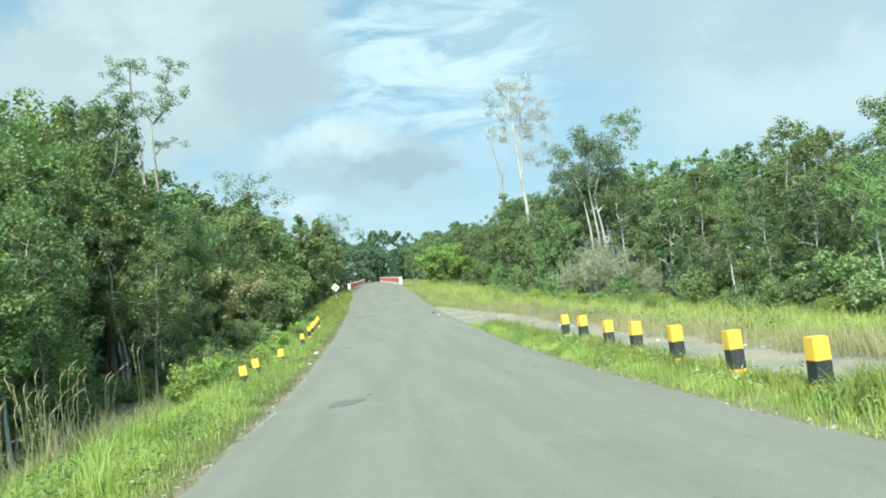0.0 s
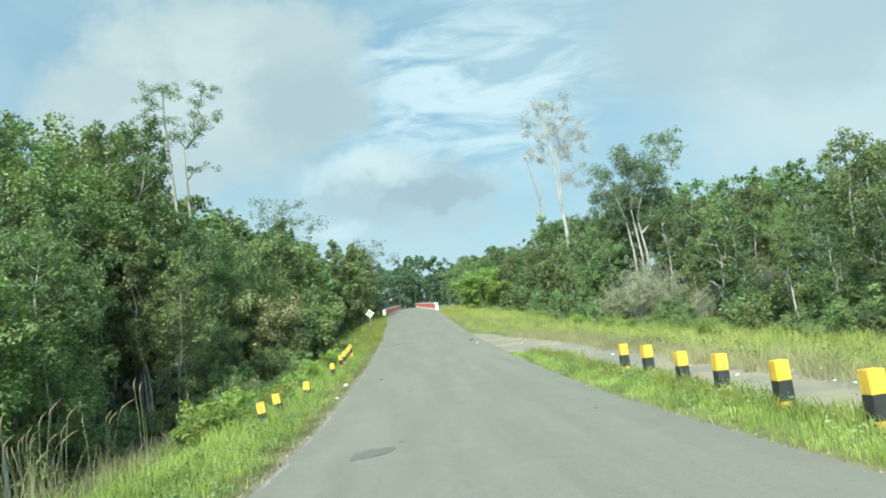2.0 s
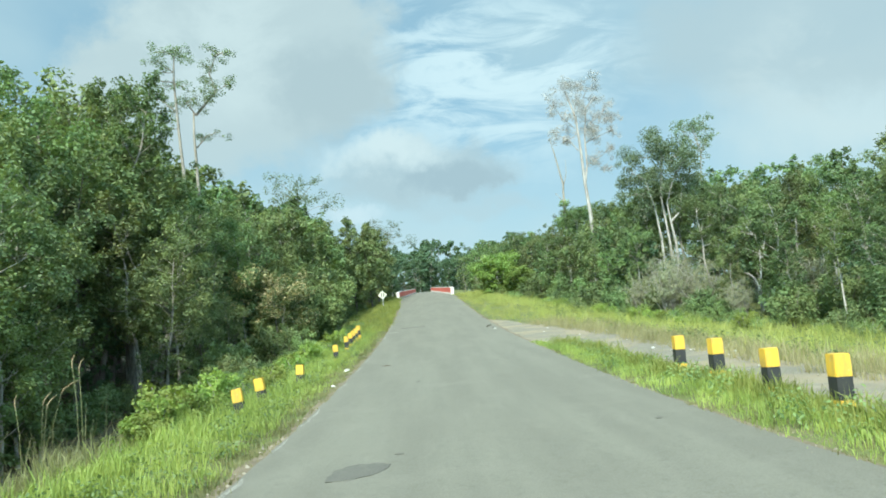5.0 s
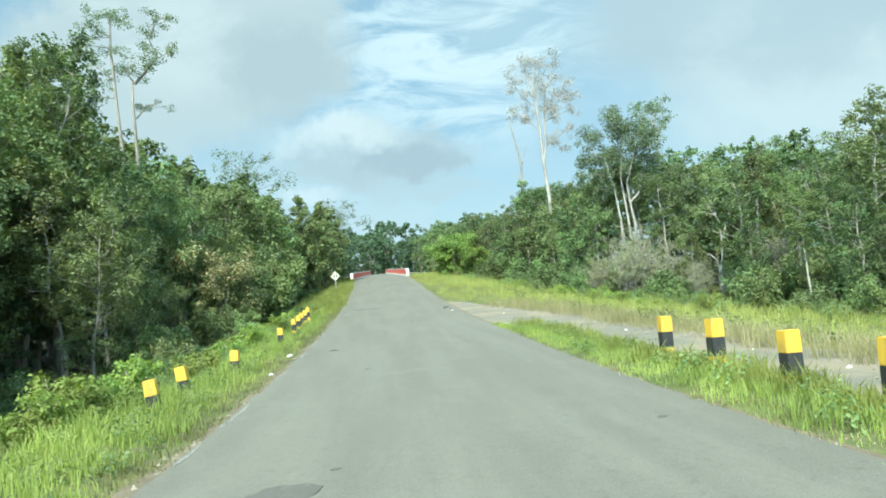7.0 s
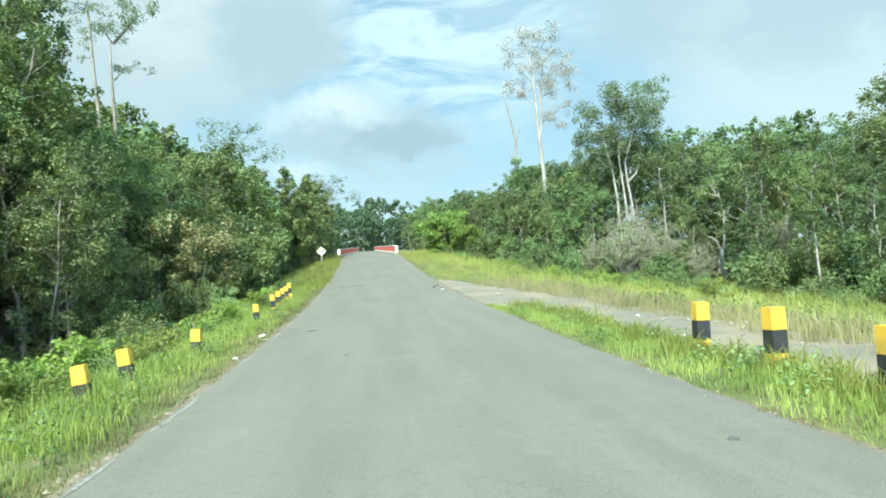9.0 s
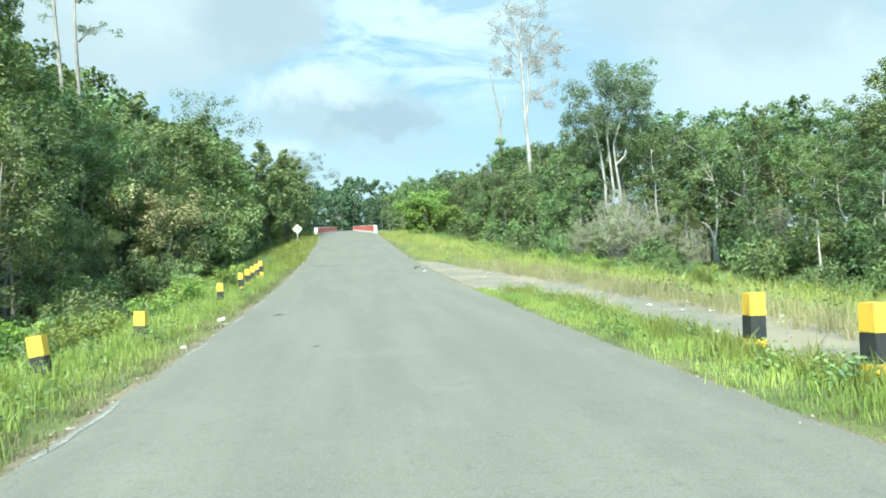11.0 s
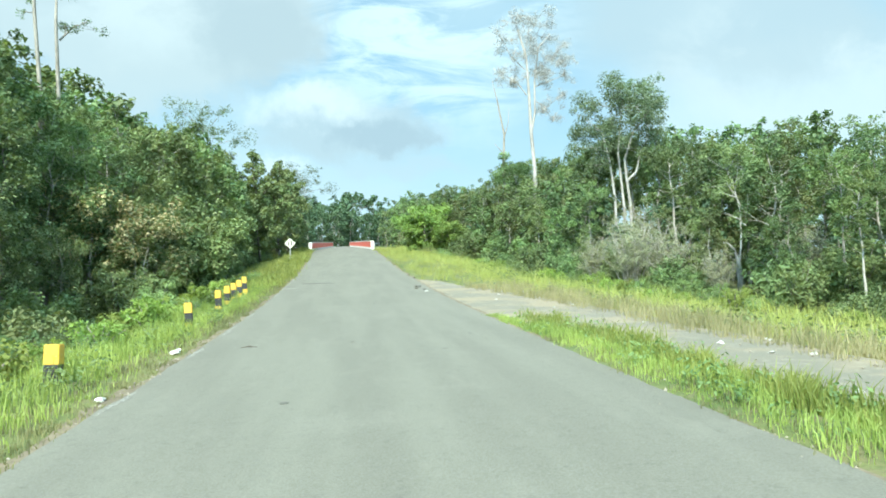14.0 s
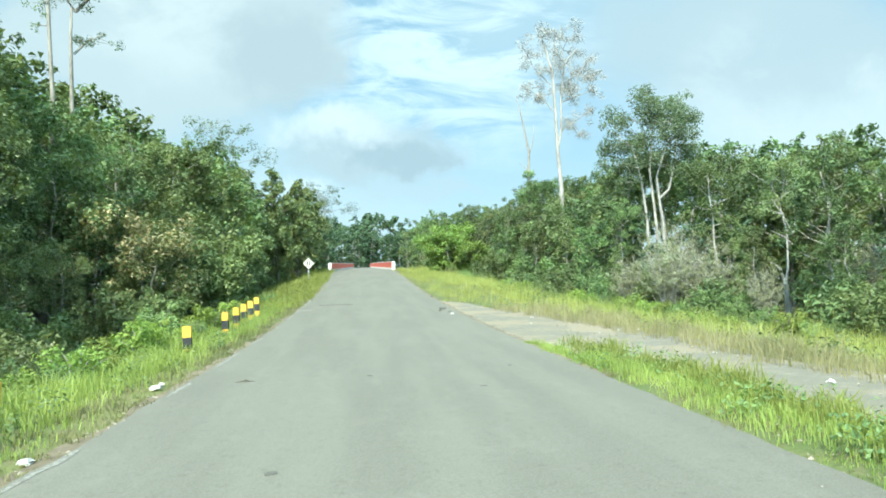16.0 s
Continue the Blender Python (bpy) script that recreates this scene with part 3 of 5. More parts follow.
for k in range(2):
    tree_kind("sapling_%d" % k, "leafy sapling with a thin pale stem at the forest edge", 46 + k, 6.5, 0.3, 1.15, 26, 5600, 0.112, (LEAF_OLIVE, LEAF_LIGHT)[k], BARK_PALE, name="slender_tree", girth=0.075, open_crown=0.6, small=True, slim=0.7, top=0.4)
# woods farther off, larger leaf tufts
for k in range(6):
    for family, count, length in (("mid", 7400, 0.185), ("back", 2700, 0.325)):
        tree_kind("%s_%d" % (family, k), "green broadleaf forest tree with a dense uneven crown", 30 + k, 12.0, 0.9, (2.4, 2.0, 2.6, 2.2, 1.8, 2.3)[k], (30, 28, 32, 26, 30, 28)[k], count, length, (LEAF_MID, LEAF_DARK, LEAF_OLIVE, LEAF_MID, LEAF_OLIVE, LEAF_DARK)[k], (BARK_GREY, BARK_PALE, BARK_GREY)[k % 3], open_crown=0.35, small=True, slim=0.66, top=(0.45, 0.6, 0.4, 0.55, 0.35, 0.5)[k], flat=(0.9, 1.0, 0.85, 0.95, 1.05, 0.9)[k])
for k in range(3):
    tree_kind("mid_thin_%d" % k, "thin tree with a pale trunk and an open crown", 40 + k, 12.5, 5.4, 1.7, 20, 5600, 0.165, (LEAF_OLIVE, LEAF_MID, LEAF_LIGHT)[k], BARK_PALE, name="slender_tree", small=True, slim=0.66, girth=0.13, open_crown=0.6, top=0.6)
for k in range(3):
    tree_kind("far_%d" % k, "distant dark green forest tree with a rounded crown", 50 + k, 17.0, 1.5, (3.7, 2.9, 4.2)[k], 15, 1150, 0.72, LEAF_FAR_HAZED, BARK_GREY, girth=0.2, small=True, slim=0.75, top=(0.5, 0.35, 0.62)[k])
for k in range(4):
    shrub_kind("bush_%d" % k, "dense green leafy bush at the forest edge", 60 + k, (2.3, 2.9, 2.0, 3.4)[k], (1.5, 1.3, 1.6, 1.2)[k], 2300, 0.150, (LEAF_MID, LEAF_DARK, LEAF_OLIVE, LEAF_FRESH)[k], BARK_DARK)
for k in range(3):
    shrub_kind("herb_%d" % k, "bright green low leafy plant on the verge", 70 + k, (1.0, 0.8, 0.55)[k], (0.7, 0.75, 0.6)[k], (1500, 1300, 900)[k], (0.066, 0.06, 0.06)[k], (LEAF_BRIGHT, LEAF_LIGHT, LEAF_BRIGHT)[k], BARK_GREY, small=True, slim=0.75)
shrub_kind("fern_bush", "glossy yellow-green leafy bush on the verge slope", 79, 1.25, 0.72, 2600, 0.088, LEAF_BRIGHT, BARK_GREY, slim=0.6)


def dry_bush():
    """A half-dead bush: a broom of pale twigs with few greyish leaves."""
    rng = np.random.default_rng(75)
    wv, wf, centres, radii = [], [], [], []
    for i in range(30):
        turn, out = i * 2.4, 2.1 * math.sqrt((i + 0.5) / 30) * rng.uniform(0.7, 1.1)
        h = 5.3 * (1 - 0.10 * out ** 1.5) * rng.uniform(0.62, 1.0)
        tip = Vector((math.cos(turn) * out, math.sin(turn) * out, h))
        mid = tip * 0.55 + Vector((rng.normal() * 0.15, rng.normal() * 0.15, 0.2))
        tube(wv, wf, [(tip.x * 0.15, tip.y * 0.15, -0.3), mid, tip], [0.018, 0.013, 0.005], 4)
        for _ in range(9):
            at = mid.lerp(tip, rng.uniform(-0.75, 0.95))
            end = at + Vector((rng.normal() * 0.45, rng.normal() * 0.45, rng.uniform(0.0, 0.7)))
            tube(wv, wf, [at, at.lerp(end, 0.5) + Vector((0, 0, 0.08)), end], [0.012, 0.009, 0.004], 3)
            centres.append(tuple(end))
            radii.append(rng.uniform(0.16, 0.34))
    lv, lf = leaves(rng, centres, radii, 8500, 0.115, flat=0.8, slim=0.34, small=True)
    return mesh("dry_bush_branchwork", wv, wf, BARK_PALE, smooth=True), mesh("dry_bush_leaves", lv, lf, LEAF_GREY)


species("grey_bush", dry_bush, "shrub", "half-bare greyish bush with dry twigs", "shrub", "undergrowth shrubs", "branchwork", "foliage")


def blossom_bush():
    """A tall bush whose sunlit leaf clusters carry cream and tan blossoms."""
    wood, foliage = tree_meshes("blossom_bush", 76, 6.4, 0.5, 2.1, 30, 12000, 0.135, LEAF_MID, BARK_GREY, girth=0.09, stems=2, small=True, slim=0.7, top=0.55)
    foliage.materials.append(LEAF_BLOSSOM)
    rng = np.random.default_rng(4)
    pick = []
    for p in foliage.polygons:
        c = p.center
        patch = noise.noise((c.x * 0.9, c.y * 0.9, c.z * 0.9 + 4.0)) + 0.6 * noise.noise((c.x * 2.6, c.y * 2.6, c.z * 2.6))
        chance = min(0.85, max(0.03, (c.z - 1.0) / 6.5)) * (1.0 if patch > -0.12 else 0.22)
        pick.append(int(rng.random() < chance))
    foliage.polygons.foreach_set("material_index", pick)
    return wood, foliage


species("blossom_bush", blossom_bush, "shrub", "large green bush with many cream blossom clusters", "shrub", "undergrowth shrubs", "branchwork", "foliage")
shrub_kind("green_thicket", "tall rounded thicket of glossy green leaves", 78, 4.9, 2.3, 11000, 0.185, LEAF_FRESH, BARK_DARK)

hero_kind("tall_a", "emergent_tree", "tall thin emergent tree with tiered leaf tufts", 81,
          ((0.18, (0, 0), (0, 8), (-0.05, 14), (-0.4, 19), (-0.6, 23), (-0.5, 25.5)),),
          ((-0.5, 25.5, 1.0), (0.1, 25.7, 0.7), (-1.75, 24.7, 0.8), (-1.0, 25.2, 0.7), (-2.5, 23.4, 0.6), (-1.5, 23.8, 0.7), (-1.2, 22.8, 0.7), (-0.2, 22.6, 0.5), (-2.0, 21.9, 0.5), (-1.2, 21.2, 0.7), (-0.8, 20.5, 0.6), (0.3, 22.4, 0.45), (-1.0, 19.0, 0.35)),
          3400, 0.135, LEAF_SAGE, BARK_GREY)
hero_kind("tall_b", "emergent_tree", "tall bare-stemmed tree with spreading leaf tufts", 84,
          ((0.19, (0, 0), (0, 9), (0, 14.5), (-0.05, 18.5), (0.05, 20.3)), (0.12, (0.05, 20.3), (0.9, 21.2), (1.9, 22.3), (1.4, 23.8), (2.1, 25.5)), (0.09, (0.05, 20.3), (-0.5, 21.3)), (0.08, (0, 17.5), (0.9, 18.6))),
          ((-0.6, 21.2, 0.7), (0.3, 21.5, 0.8), (1.2, 21.2, 0.7), (2.0, 21.7, 0.9), (2.75, 22.8, 0.8), (1.75, 22.8, 0.8), (1.0, 23.2, 0.6), (1.2, 24.4, 0.7), (1.9, 25.4, 0.8), (3.0, 25.4, 0.7), (2.2, 25.8, 0.5), (1.0, 18.4, 0.7), (0.4, 18.5, 0.4), (1.7, 18.5, 0.35)),
          3700, 0.135, LEAF_SAGE, BARK_GREY)
hero_kind("dead_white", "dead_tree", "tall dead tree with white trunk and bare pale twigs", 88,
          ((0.25, (0.1, 0), (0, 5), (0, 9.5), (-0.2, 12.9), (-0.3, 16.2), (-0.45, 20.1), (-1.3, 23.1)), (0.13, (-0.2, 12.7), (0.25, 14.9), (0.3, 17.8), (0.8, 21.1), (2.0, 22.4)),
           (0.065, (-0.5, 16.5), (-1.4, 17.6), (-2.9, 18.5)), (0.065, (0.3, 17.3), (1.6, 17.8), (3.3, 18.5)), (0.05, (0.28, 16.0), (1.2, 15.3), (2.0, 13.9)), (0.05, (-0.6, 19.0), (-2.0, 20.5), (-2.6, 22.0)), (0.05, (0.4, 19.0), (1.6, 19.8), (2.6, 20.5)), (0.05, (-0.65, 20.0), (-0.2, 22.0), (0.0, 23.8)), (0.04, (0.6, 20.5), (0.8, 22.5))),
          ((-1.5, 23.3, 1.1), (0.0, 23.6, 1.2), (1.9, 22.6, 1.1), (-2.6, 21.8, 1.1), (-2.9, 18.6, 0.9), (-1.5, 20.5, 1.3), (0.2, 21.5, 1.4), (1.6, 20.0, 1.2), (3.2, 18.6, 0.9), (2.5, 20.4, 1.0), (1.5, 18.0, 1.0), (-1.6, 18.0, 1.0), (2.2, 14.5, 0.9), (1.4, 15.6, 0.8), (0.3, 19.0, 1.0), (-0.5, 18.5, 0.9), (3.0, 21.4, 0.9), (3.7, 19.9, 0.8), (2.9, 16.4, 0.8), (1.2, 23.4, 0.9)),
          7500, 0.50, LEAF_PALE_TWIG, BARK_WHITE, slim=0.06, flat=0.9)
hero_kind("white_stems", "forest_tree", "many-stemmed tree with white trunks and a high crown", 91,
          ((0.14, (-0.5, 0), (-0.5, 6.2), (-0.8, 9.3), (-1.4, 12.0)), (0.15, (0.2, 0), (0.28, 5.6), (0.0, 10.1), (0.5, 14.0)), (0.15, (0.75, 0), (0.75, 5.7), (0.45, 7.9), (0.3, 9.5), (1.2, 12.0)), (0.13, (0.5, 7.7), (1.4, 8.5), (1.9, 10.5))),
          ((-1.75, 14.3, 1.5), (0.75, 14.9, 1.7), (2.1, 14.0, 1.3), (2.7, 13.2, 0.9), (-0.6, 12.6, 1.7), (1.3, 11.8, 1.5), (-2.6, 10.7, 1.2), (-2.9, 13.2, 0.9), (-1.2, 11.0, 1.3), (0.5, 13.5, 1.5), (0.2, 15.6, 0.9), (2.1, 10.0, 1.0), (-1.9, 12.3, 1.3), (1.6, 13.0, 1.4), (-0.2, 10.4, 1.0), (2.6, 11.6, 1.0), (-2.2, 9.2, 0.9)),
          21000, 0.165, LEAF_SAGE, BARK_WHITE)
hero_kind("fork", "forest_tree", "small half-bare tree with a bent white trunk", 95,
          ((0.23, (0, 0), (0, 0.8), (-0.1, 1.7), (-0.14, 2.3)), (0.085, (-0.12, 2.1), (-0.35, 2.8), (-0.7, 3.1), (-1.0, 3.2)), (0.075, (-0.10, 1.9), (0.25, 2.9), (0.42, 3.7), (0.58, 4.9), (0.42, 6.3)),
           (0.04, (0.48, 4.1), (0.1, 4.5), (-0.7, 4.9)), (0.035, (0.55, 4.7), (0.2, 5.2), (-0.05, 5.7)), (0.04, (0.57, 4.7), (0.85, 5.4), (1.0, 6.2))),
          ((0.4, 7.0, 0.9), (1.2, 6.7, 0.8), (-0.6, 6.7, 0.8), (0.3, 8.0, 0.9), (1.4, 7.7, 0.8), (-0.5, 7.8, 0.7), (1.9, 6.2, 0.6), (-1.2, 6.2, 0.6), (0.8, 8.6, 0.6)),
          4200, 0.13, LEAF_OLIVE, BARK_WHITE, slim=0.55)
tree_kind("airy", "tall tree with a wide airy crown above the forest", 85, 24.0, 16.0, 6.0, 13, 3600, 0.27, LEAF_SAGE, BARK_GREY, name="emergent_tree", girth=0.2, open_crown=1.0, small=True)
tree_kind("high_round", "tall tree with a small rounded crown above the forest", 87, 26.0, 19.0, 2.9, 24, 3600, 0.24, LEAF_SAGE, BARK_PALE, name="emergent_tree", girth=0.2, lean=0.02, small=True, top=0.35, open_crown=0.8)
tree_kind("broad_bright", "broad glossy bright green tree", 86, 11.4, 1.6, 2.4, 34, 15000, 0.20, LEAF_FRESH, BARK_GREY, small=True, slim=0.6)
tree_kind("light_round", "light yellow-green young tree beside the road", 96, 4.6, 0.3, 1.9, 30, 6500, 0.21, LEAF_LIME, BARK_GREY, small=True, slim=0.6)
tree_kind("cone", "dark cone-shaped tree with drooping boughs", 97, 11.0, 0.8, 2.0, 30, 7000, 0.28, LEAF_OLIVE, BARK_DARK, top=0.15, small=True, slim=0.6)


def dead_snag():
    v, f = [], []
    tube(v, f, [(0, 0, -0.5), (0.2, 0.1, 5), (-0.1, 0, 10), (0.15, 0, 14), (-0.5, 0.1, 18), (-1.0, 0.1, 20.3)], [0.22, 0.19, 0.16, 0.12, 0.07, 0.02], 8)
    tube(v, f, [(0.1, 0, 13.5), (0.7, 0.1, 15.4), (0.8, 0, 17.0)], [0.07, 0.04, 0.015], 5)
    tube(v, f, [(-0.1, 0, 12.0), (-0.9, 0.2, 13.0)], [0.07, 0.02], 5)
    ob = new("dead_snag")
    part("trunk", mesh("snag_trunk", v, f, BARK_GREY, smooth=True), ob)
    rng = np.random.default_rng(5)
    lv, lf = leaves(rng, [(0, 0, 11.6), (0.3, 0.1, 10.4), (-0.5, 0, 9.4), (0.4, 0, 8.4), (-0.3, 0.2, 7.2)], [0.8, 1.0, 1.2, 1.2, 1.3], 1800, 0.28)
    part("creeper", mesh("snag_creeper", lv, lf, LEAF_MID), ob, "green creeper round the trunk")
    ob.matrix_basis = pose(18.0, 93.4, ground_z(18, 93.4))
    tagged(ob, "dead grey leaning tree snag with creeper", "tree")


GREY_BUSHES = ((17.2, 57.2, 0.95, 0), (18.6, 58.6, 1.12, 70), (19.4, 56.4, 0.85, 170), (19.9, 52.0, 0.60, 230), (24.6, 51.6, 0.95, 20), (16.0, 60.0, 0.7, 300))


def build_landmarks():
    for k, (x, y, tall) in enumerate(((-17.2, 37.8, 15.9), (-16.3, 45.1, 17.6), (-17.2, 42.6, 17.0), (-17.9, 33.0, 13.4), (-16.2, 31.0, 12.6), (-20.2, 49.0, 19.0))):
        plant("near_tall_%d" % (k % 2), x, y, tall / 14.5, 70 * k)
    plant("tall_a", -19.0, 64.5)
    plant("tall_b", -18.3, 65.8)
    plant("airy", -20.2, 116, 0.98, turn=40)
    plant("airy", -9.6, 139, 0.72, tilt=(0, 12))
    plant("broad_bright", -10.6, 64.0)
    plant("blossom_bush", -9.3, 50.3, 0.92, turn=10)
    plant("blossom_bush", -11.9, 51.6, 1.12, turn=130)
    plant("green_thicket", -7.4, 54.0, 1.0, turn=0)
    plant("green_thicket", -8.2, 58.5, 1.15, turn=120)
    plant("cone", -7.6, 85.0, turn=30)
    plant("cone", -9.0, 72.0, 0.9, turn=100)
    plant("cone", -10.2, 80.0, 0.95, turn=200)
    for x, y, scale, turn in ((-6.2, 89.0, 0.85, 60), (-5.9, 95.5, 0.72, 140), (-7.4, 98.0, 1.0, 250), (-6.4, 104.0, 0.95, 310), (-7.2, 112.0, 1.05, 15)):
        plant("cone", x, y, scale, turn)
    plant("dead_white", 18.4, 82.3)
    dead_snag()
    plant("white_stems", 22.9, 72.4)
    for x, y, turn in ((17.0, 78.6, 20), (15.6, 76.0, 90), (18.9, 79.8, 200), (16.2, 87.0, 140), (17.3, 90.2, 250), (28.2, 65.0, 63), (30.0, 67.5, 128), (26.6, 63.0, 331), (31.5, 65.5, 24)):
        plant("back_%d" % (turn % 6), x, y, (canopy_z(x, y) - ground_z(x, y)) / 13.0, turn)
    plant("high_round", 43.2, 113)
    plant("fork", 22.5, 54.2)
    plant("bush_2", 21.3, 51.2, 0.55, 70)
    plant("fork", 34.8, 61.0, 1.05, turn=160)
    plant("light_round", 8.3, 86.8, 1.12)
    plant("light_round", 10.4, 85.0, 0.85, turn=90)
    plant("light_round", 7.4, 89.0, 0.8, turn=190)
    for x, y, scale, turn in GREY_BUSHES:
        plant("grey_bush", x, y, scale, turn)
    plant("mid_thin_0", 26.5, 44.5, 0.92, turn=60)
    plant("near_thin_0", 26.4, 47.6, 1.0, turn=60)
    for x, y, scale, turn in ((20.6, 57.5, 0.75, 10), (29.2, 57.6, 0.82, 200), (27.0, 58.4, 0.72, 80), (30.4, 50.0, 0.85, 150)):
        plant("mid_thin_%d" % (turn % 3), x, y, scale, turn)
    plant("near_thin_1", -14.6, 52.4, 1.05, turn=60)
    plant("near_thin_2", -12.9, 27.4, 0.95, turn=60)


def scatter(rng, count, area, gap, taken):
    """Spots in an area, at least gap apart."""
    out = []
    for _ in range(count * 30):
        if len(out) >= count:
            break
        x, y = area(rng)
        if all((x - a) ** 2 + (y - b) ** 2 > gap * gap for a, b in taken):
            taken.append((x, y))
            out.append((x, y))
    return out


NOMINAL = {"near_dark": 11.0, "near_thin": 9.0, "mid": 12.0, "back": 12.0, "mid_thin": 12.5}


def grow(rng, family, sorts, x, y, share):
    """A tree that takes that share of the canopy's height."""
    if family == "mid" and y > 64:
        family = "back"
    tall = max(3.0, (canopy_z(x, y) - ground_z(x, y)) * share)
    plant("%s_%d" % (family, rng.integers(sorts)), x, y, tall / (NOMINAL[family]), rng.uniform(0, 360))


PALE_STEMS = ((22.3, 54.2, 1.4, 0.0), (22.9, 72.4, 1.9, 4.6), (34.8, 61.0, 1.2, 4.0), (26.4, 47.6, 1.0, 0.0), (20.6, 57.5, 0.8, 1.5), (29.2, 57.6, 0.8, 1.5))


def hides(x, y):
    """How high a plant may be here without covering one of the pale-stemmed trees that show from the road, or None."""
    lanes = [clear for a, b, w, clear in PALE_STEMS if y < b and abs(x + 0.4 - (a + 0.4) * (y - 8) / (b - 8)) < w]
    return min(lanes) if lanes else None


def build_woods():
    rng = np.random.default_rng(7)
    taken = [(-9.2, 50.0), (-8.2, 55), (-10.6, 64), (-12.9, 27.4), (23, 72), (22.2, 54.2), (22.0, 52.0), (26.4, 47.6), (9, 87)]
    for x, y in scatter(rng, 32, lambda r: (-11.4 - 3.2 * r.random() ** 1.4, r.uniform(21.5, 60)), 1.75, taken):
        if y < 38 and x > -14.5 and -0.46 < x / (y - 3.5) < -0.365:
            continue
        if x > -13.8 and 41 < y < 49.5:
            grow(rng, "near_dark", 5, x, y, rng.uniform(0.38, 0.52))
        elif rng.random() < 0.55:
            grow(rng, "near_thin", 3, x, y, rng.uniform(0.55, 0.90))
        else:
            grow(rng, "near_dark", 5, x, y, rng.uniform(0.60, 0.97))
    # added trees, out of view: they close the woods behind and cast shade
    for x, y in scatter(rng, 20, lambda r: (-11.2 - 6.0 * r.random(), r.uniform(-10, 5)), 1.8, taken):
        plant("near_dark_%d" % rng.integers(5), x, y, rng.uniform(0.65, 0.85), rng.uniform(0, 360))
    # more unseen trees, added only to throw shade on the ditch
    for x, y in scatter(rng, 8, lambda r: (-10.6 - 2.2 * r.random(), r.uniform(11, 15.5)), 1.1, taken):
        plant("near_thin_%d" % rng.integers(3), x, y, rng.uniform(0.62, 0.78), rng.uniform(0, 360))
    for x, y in scatter(rng, 20, lambda r: (-11.3 - 2.4 * r.random(), r.uniform(20.5, 28)), 0.9, taken):
        plant("sapling_%d" % rng.integers(2), x, y, rng.uniform(0.65, 1.15), rng.uniform(0, 360))
    for x, y in scatter(rng, 24, lambda r: (-14.5 - 9 * r.random(), r.uniform(22, 48)), 2.3, taken):
        grow(rng, "near_dark", 5, x, y, rng.uniform(0.74, 1.0))
    for x, y in scatter(rng, 38, lambda r: (-13.0 - 14 * r.random(), r.uniform(44, 100)), 2.8, taken):
        grow(rng, "mid", 6, x, y, rng.uniform(0.92, 1.13))
    for x, y in scatter(rng, 36, lambda r: (-9.4 - 6 * r.random() ** 1.3, r.uniform(58, 135)), 2.4, taken):
        grow(rng, "mid", 6, x, y, rng.uniform(0.68, 1.02))

    def edge(r, lo, hi, y0, y1):
        y = r.uniform(y0, y1)
        return woods_edge(y) + r.uniform(lo, hi), y

    for x, y in scatter(rng, 58, lambda r: edge(r, 0.8, 5.0, 30, 100), 1.9, taken):
        thin, share = rng.random() < 0.32, rng.uniform(0.45, 0.95)
        clear = hides(x, y)
        if clear is not None:
            if clear > 1:
                plant("bush_%d" % rng.integers(4), x, y, clear / 2.6 * rng.uniform(0.8, 1.05), rng.uniform(0, 360))
            continue
        grow(rng, "mid_thin" if thin and share > 0.4 else "mid", 3 if thin else 6, x, y, share)
    for x, y in scatter(rng, 70, lambda r: edge(r, 4.5, 24, 32, 112), 2.9, taken):
        thin = rng.random() < 0.34
        share = rng.uniform(0.95, 1.20) if thin else rng.uniform(0.78, 1.08)
        if y < 56:
            share *= 0.92
        clear = hides(x, y)
        if clear is not None:
            if clear > 1:
                plant("bush_%d" % rng.integers(4), x, y, clear / 2.6 * rng.uniform(0.8, 1.05), rng.uniform(0, 360))
            continue
        grow(rng, "mid_thin" if thin else "mid", 3 if thin else 6, x, y, share)
    for x, y in scatter(rng, 30, lambda r: (8.5 + 20 * r.random(), r.uniform(98, 170)), 3.0, taken):
        grow(rng, "mid", 6, x, y, rng.uniform(0.82, 1.03))
    spots = [(x, y, rng.uniform(0.55, 0.80)) for x, y in scatter(rng, 30, lambda r: (r.uniform(-26, -7.5), r.uniform(98, 190)), 3.0, taken)]
    spots += [(x, y, (25.0 + 0.125 * (y - 200) - 2.0 * step(8, 17, abs(x - 4)) - ground_z(x, y)) * rng.uniform(0.70, 1.03) / 16.6) for x, y in scatter(rng, 60, lambda r: (r.uniform(-62, 72), r.uniform(205, 285)), 5.0, taken)]
    spots += [(x, y, rng.uniform(0.55, 0.75)) for x, y in scatter(rng, 12, lambda r: (r.uniform(-14, 14), r.uniform(196, 203)), 2.2, taken)]
    for k in range(22):
        x, y = -18 + 2.6 * k + rng.normal() * 0.5, 207 + 26 * rng.random()
        spots.append((x, y, (25.4 + 0.125 * (y - 200) - 2.0 * step(8, 17, abs(x - 4)) - ground_z(x, y)) * rng.uniform(0.68, 1.10) / 16.2))
    spots += [(-16 + 2.1 * k, 199 + 5 * rng.random(), rng.uniform(0.30, 0.45)) for k in range(18)]
    woods_mass("far_woods", "dense dark green forest closing the view beyond the bridge", rng, ("far_0", "far_1", "far_2"), spots)


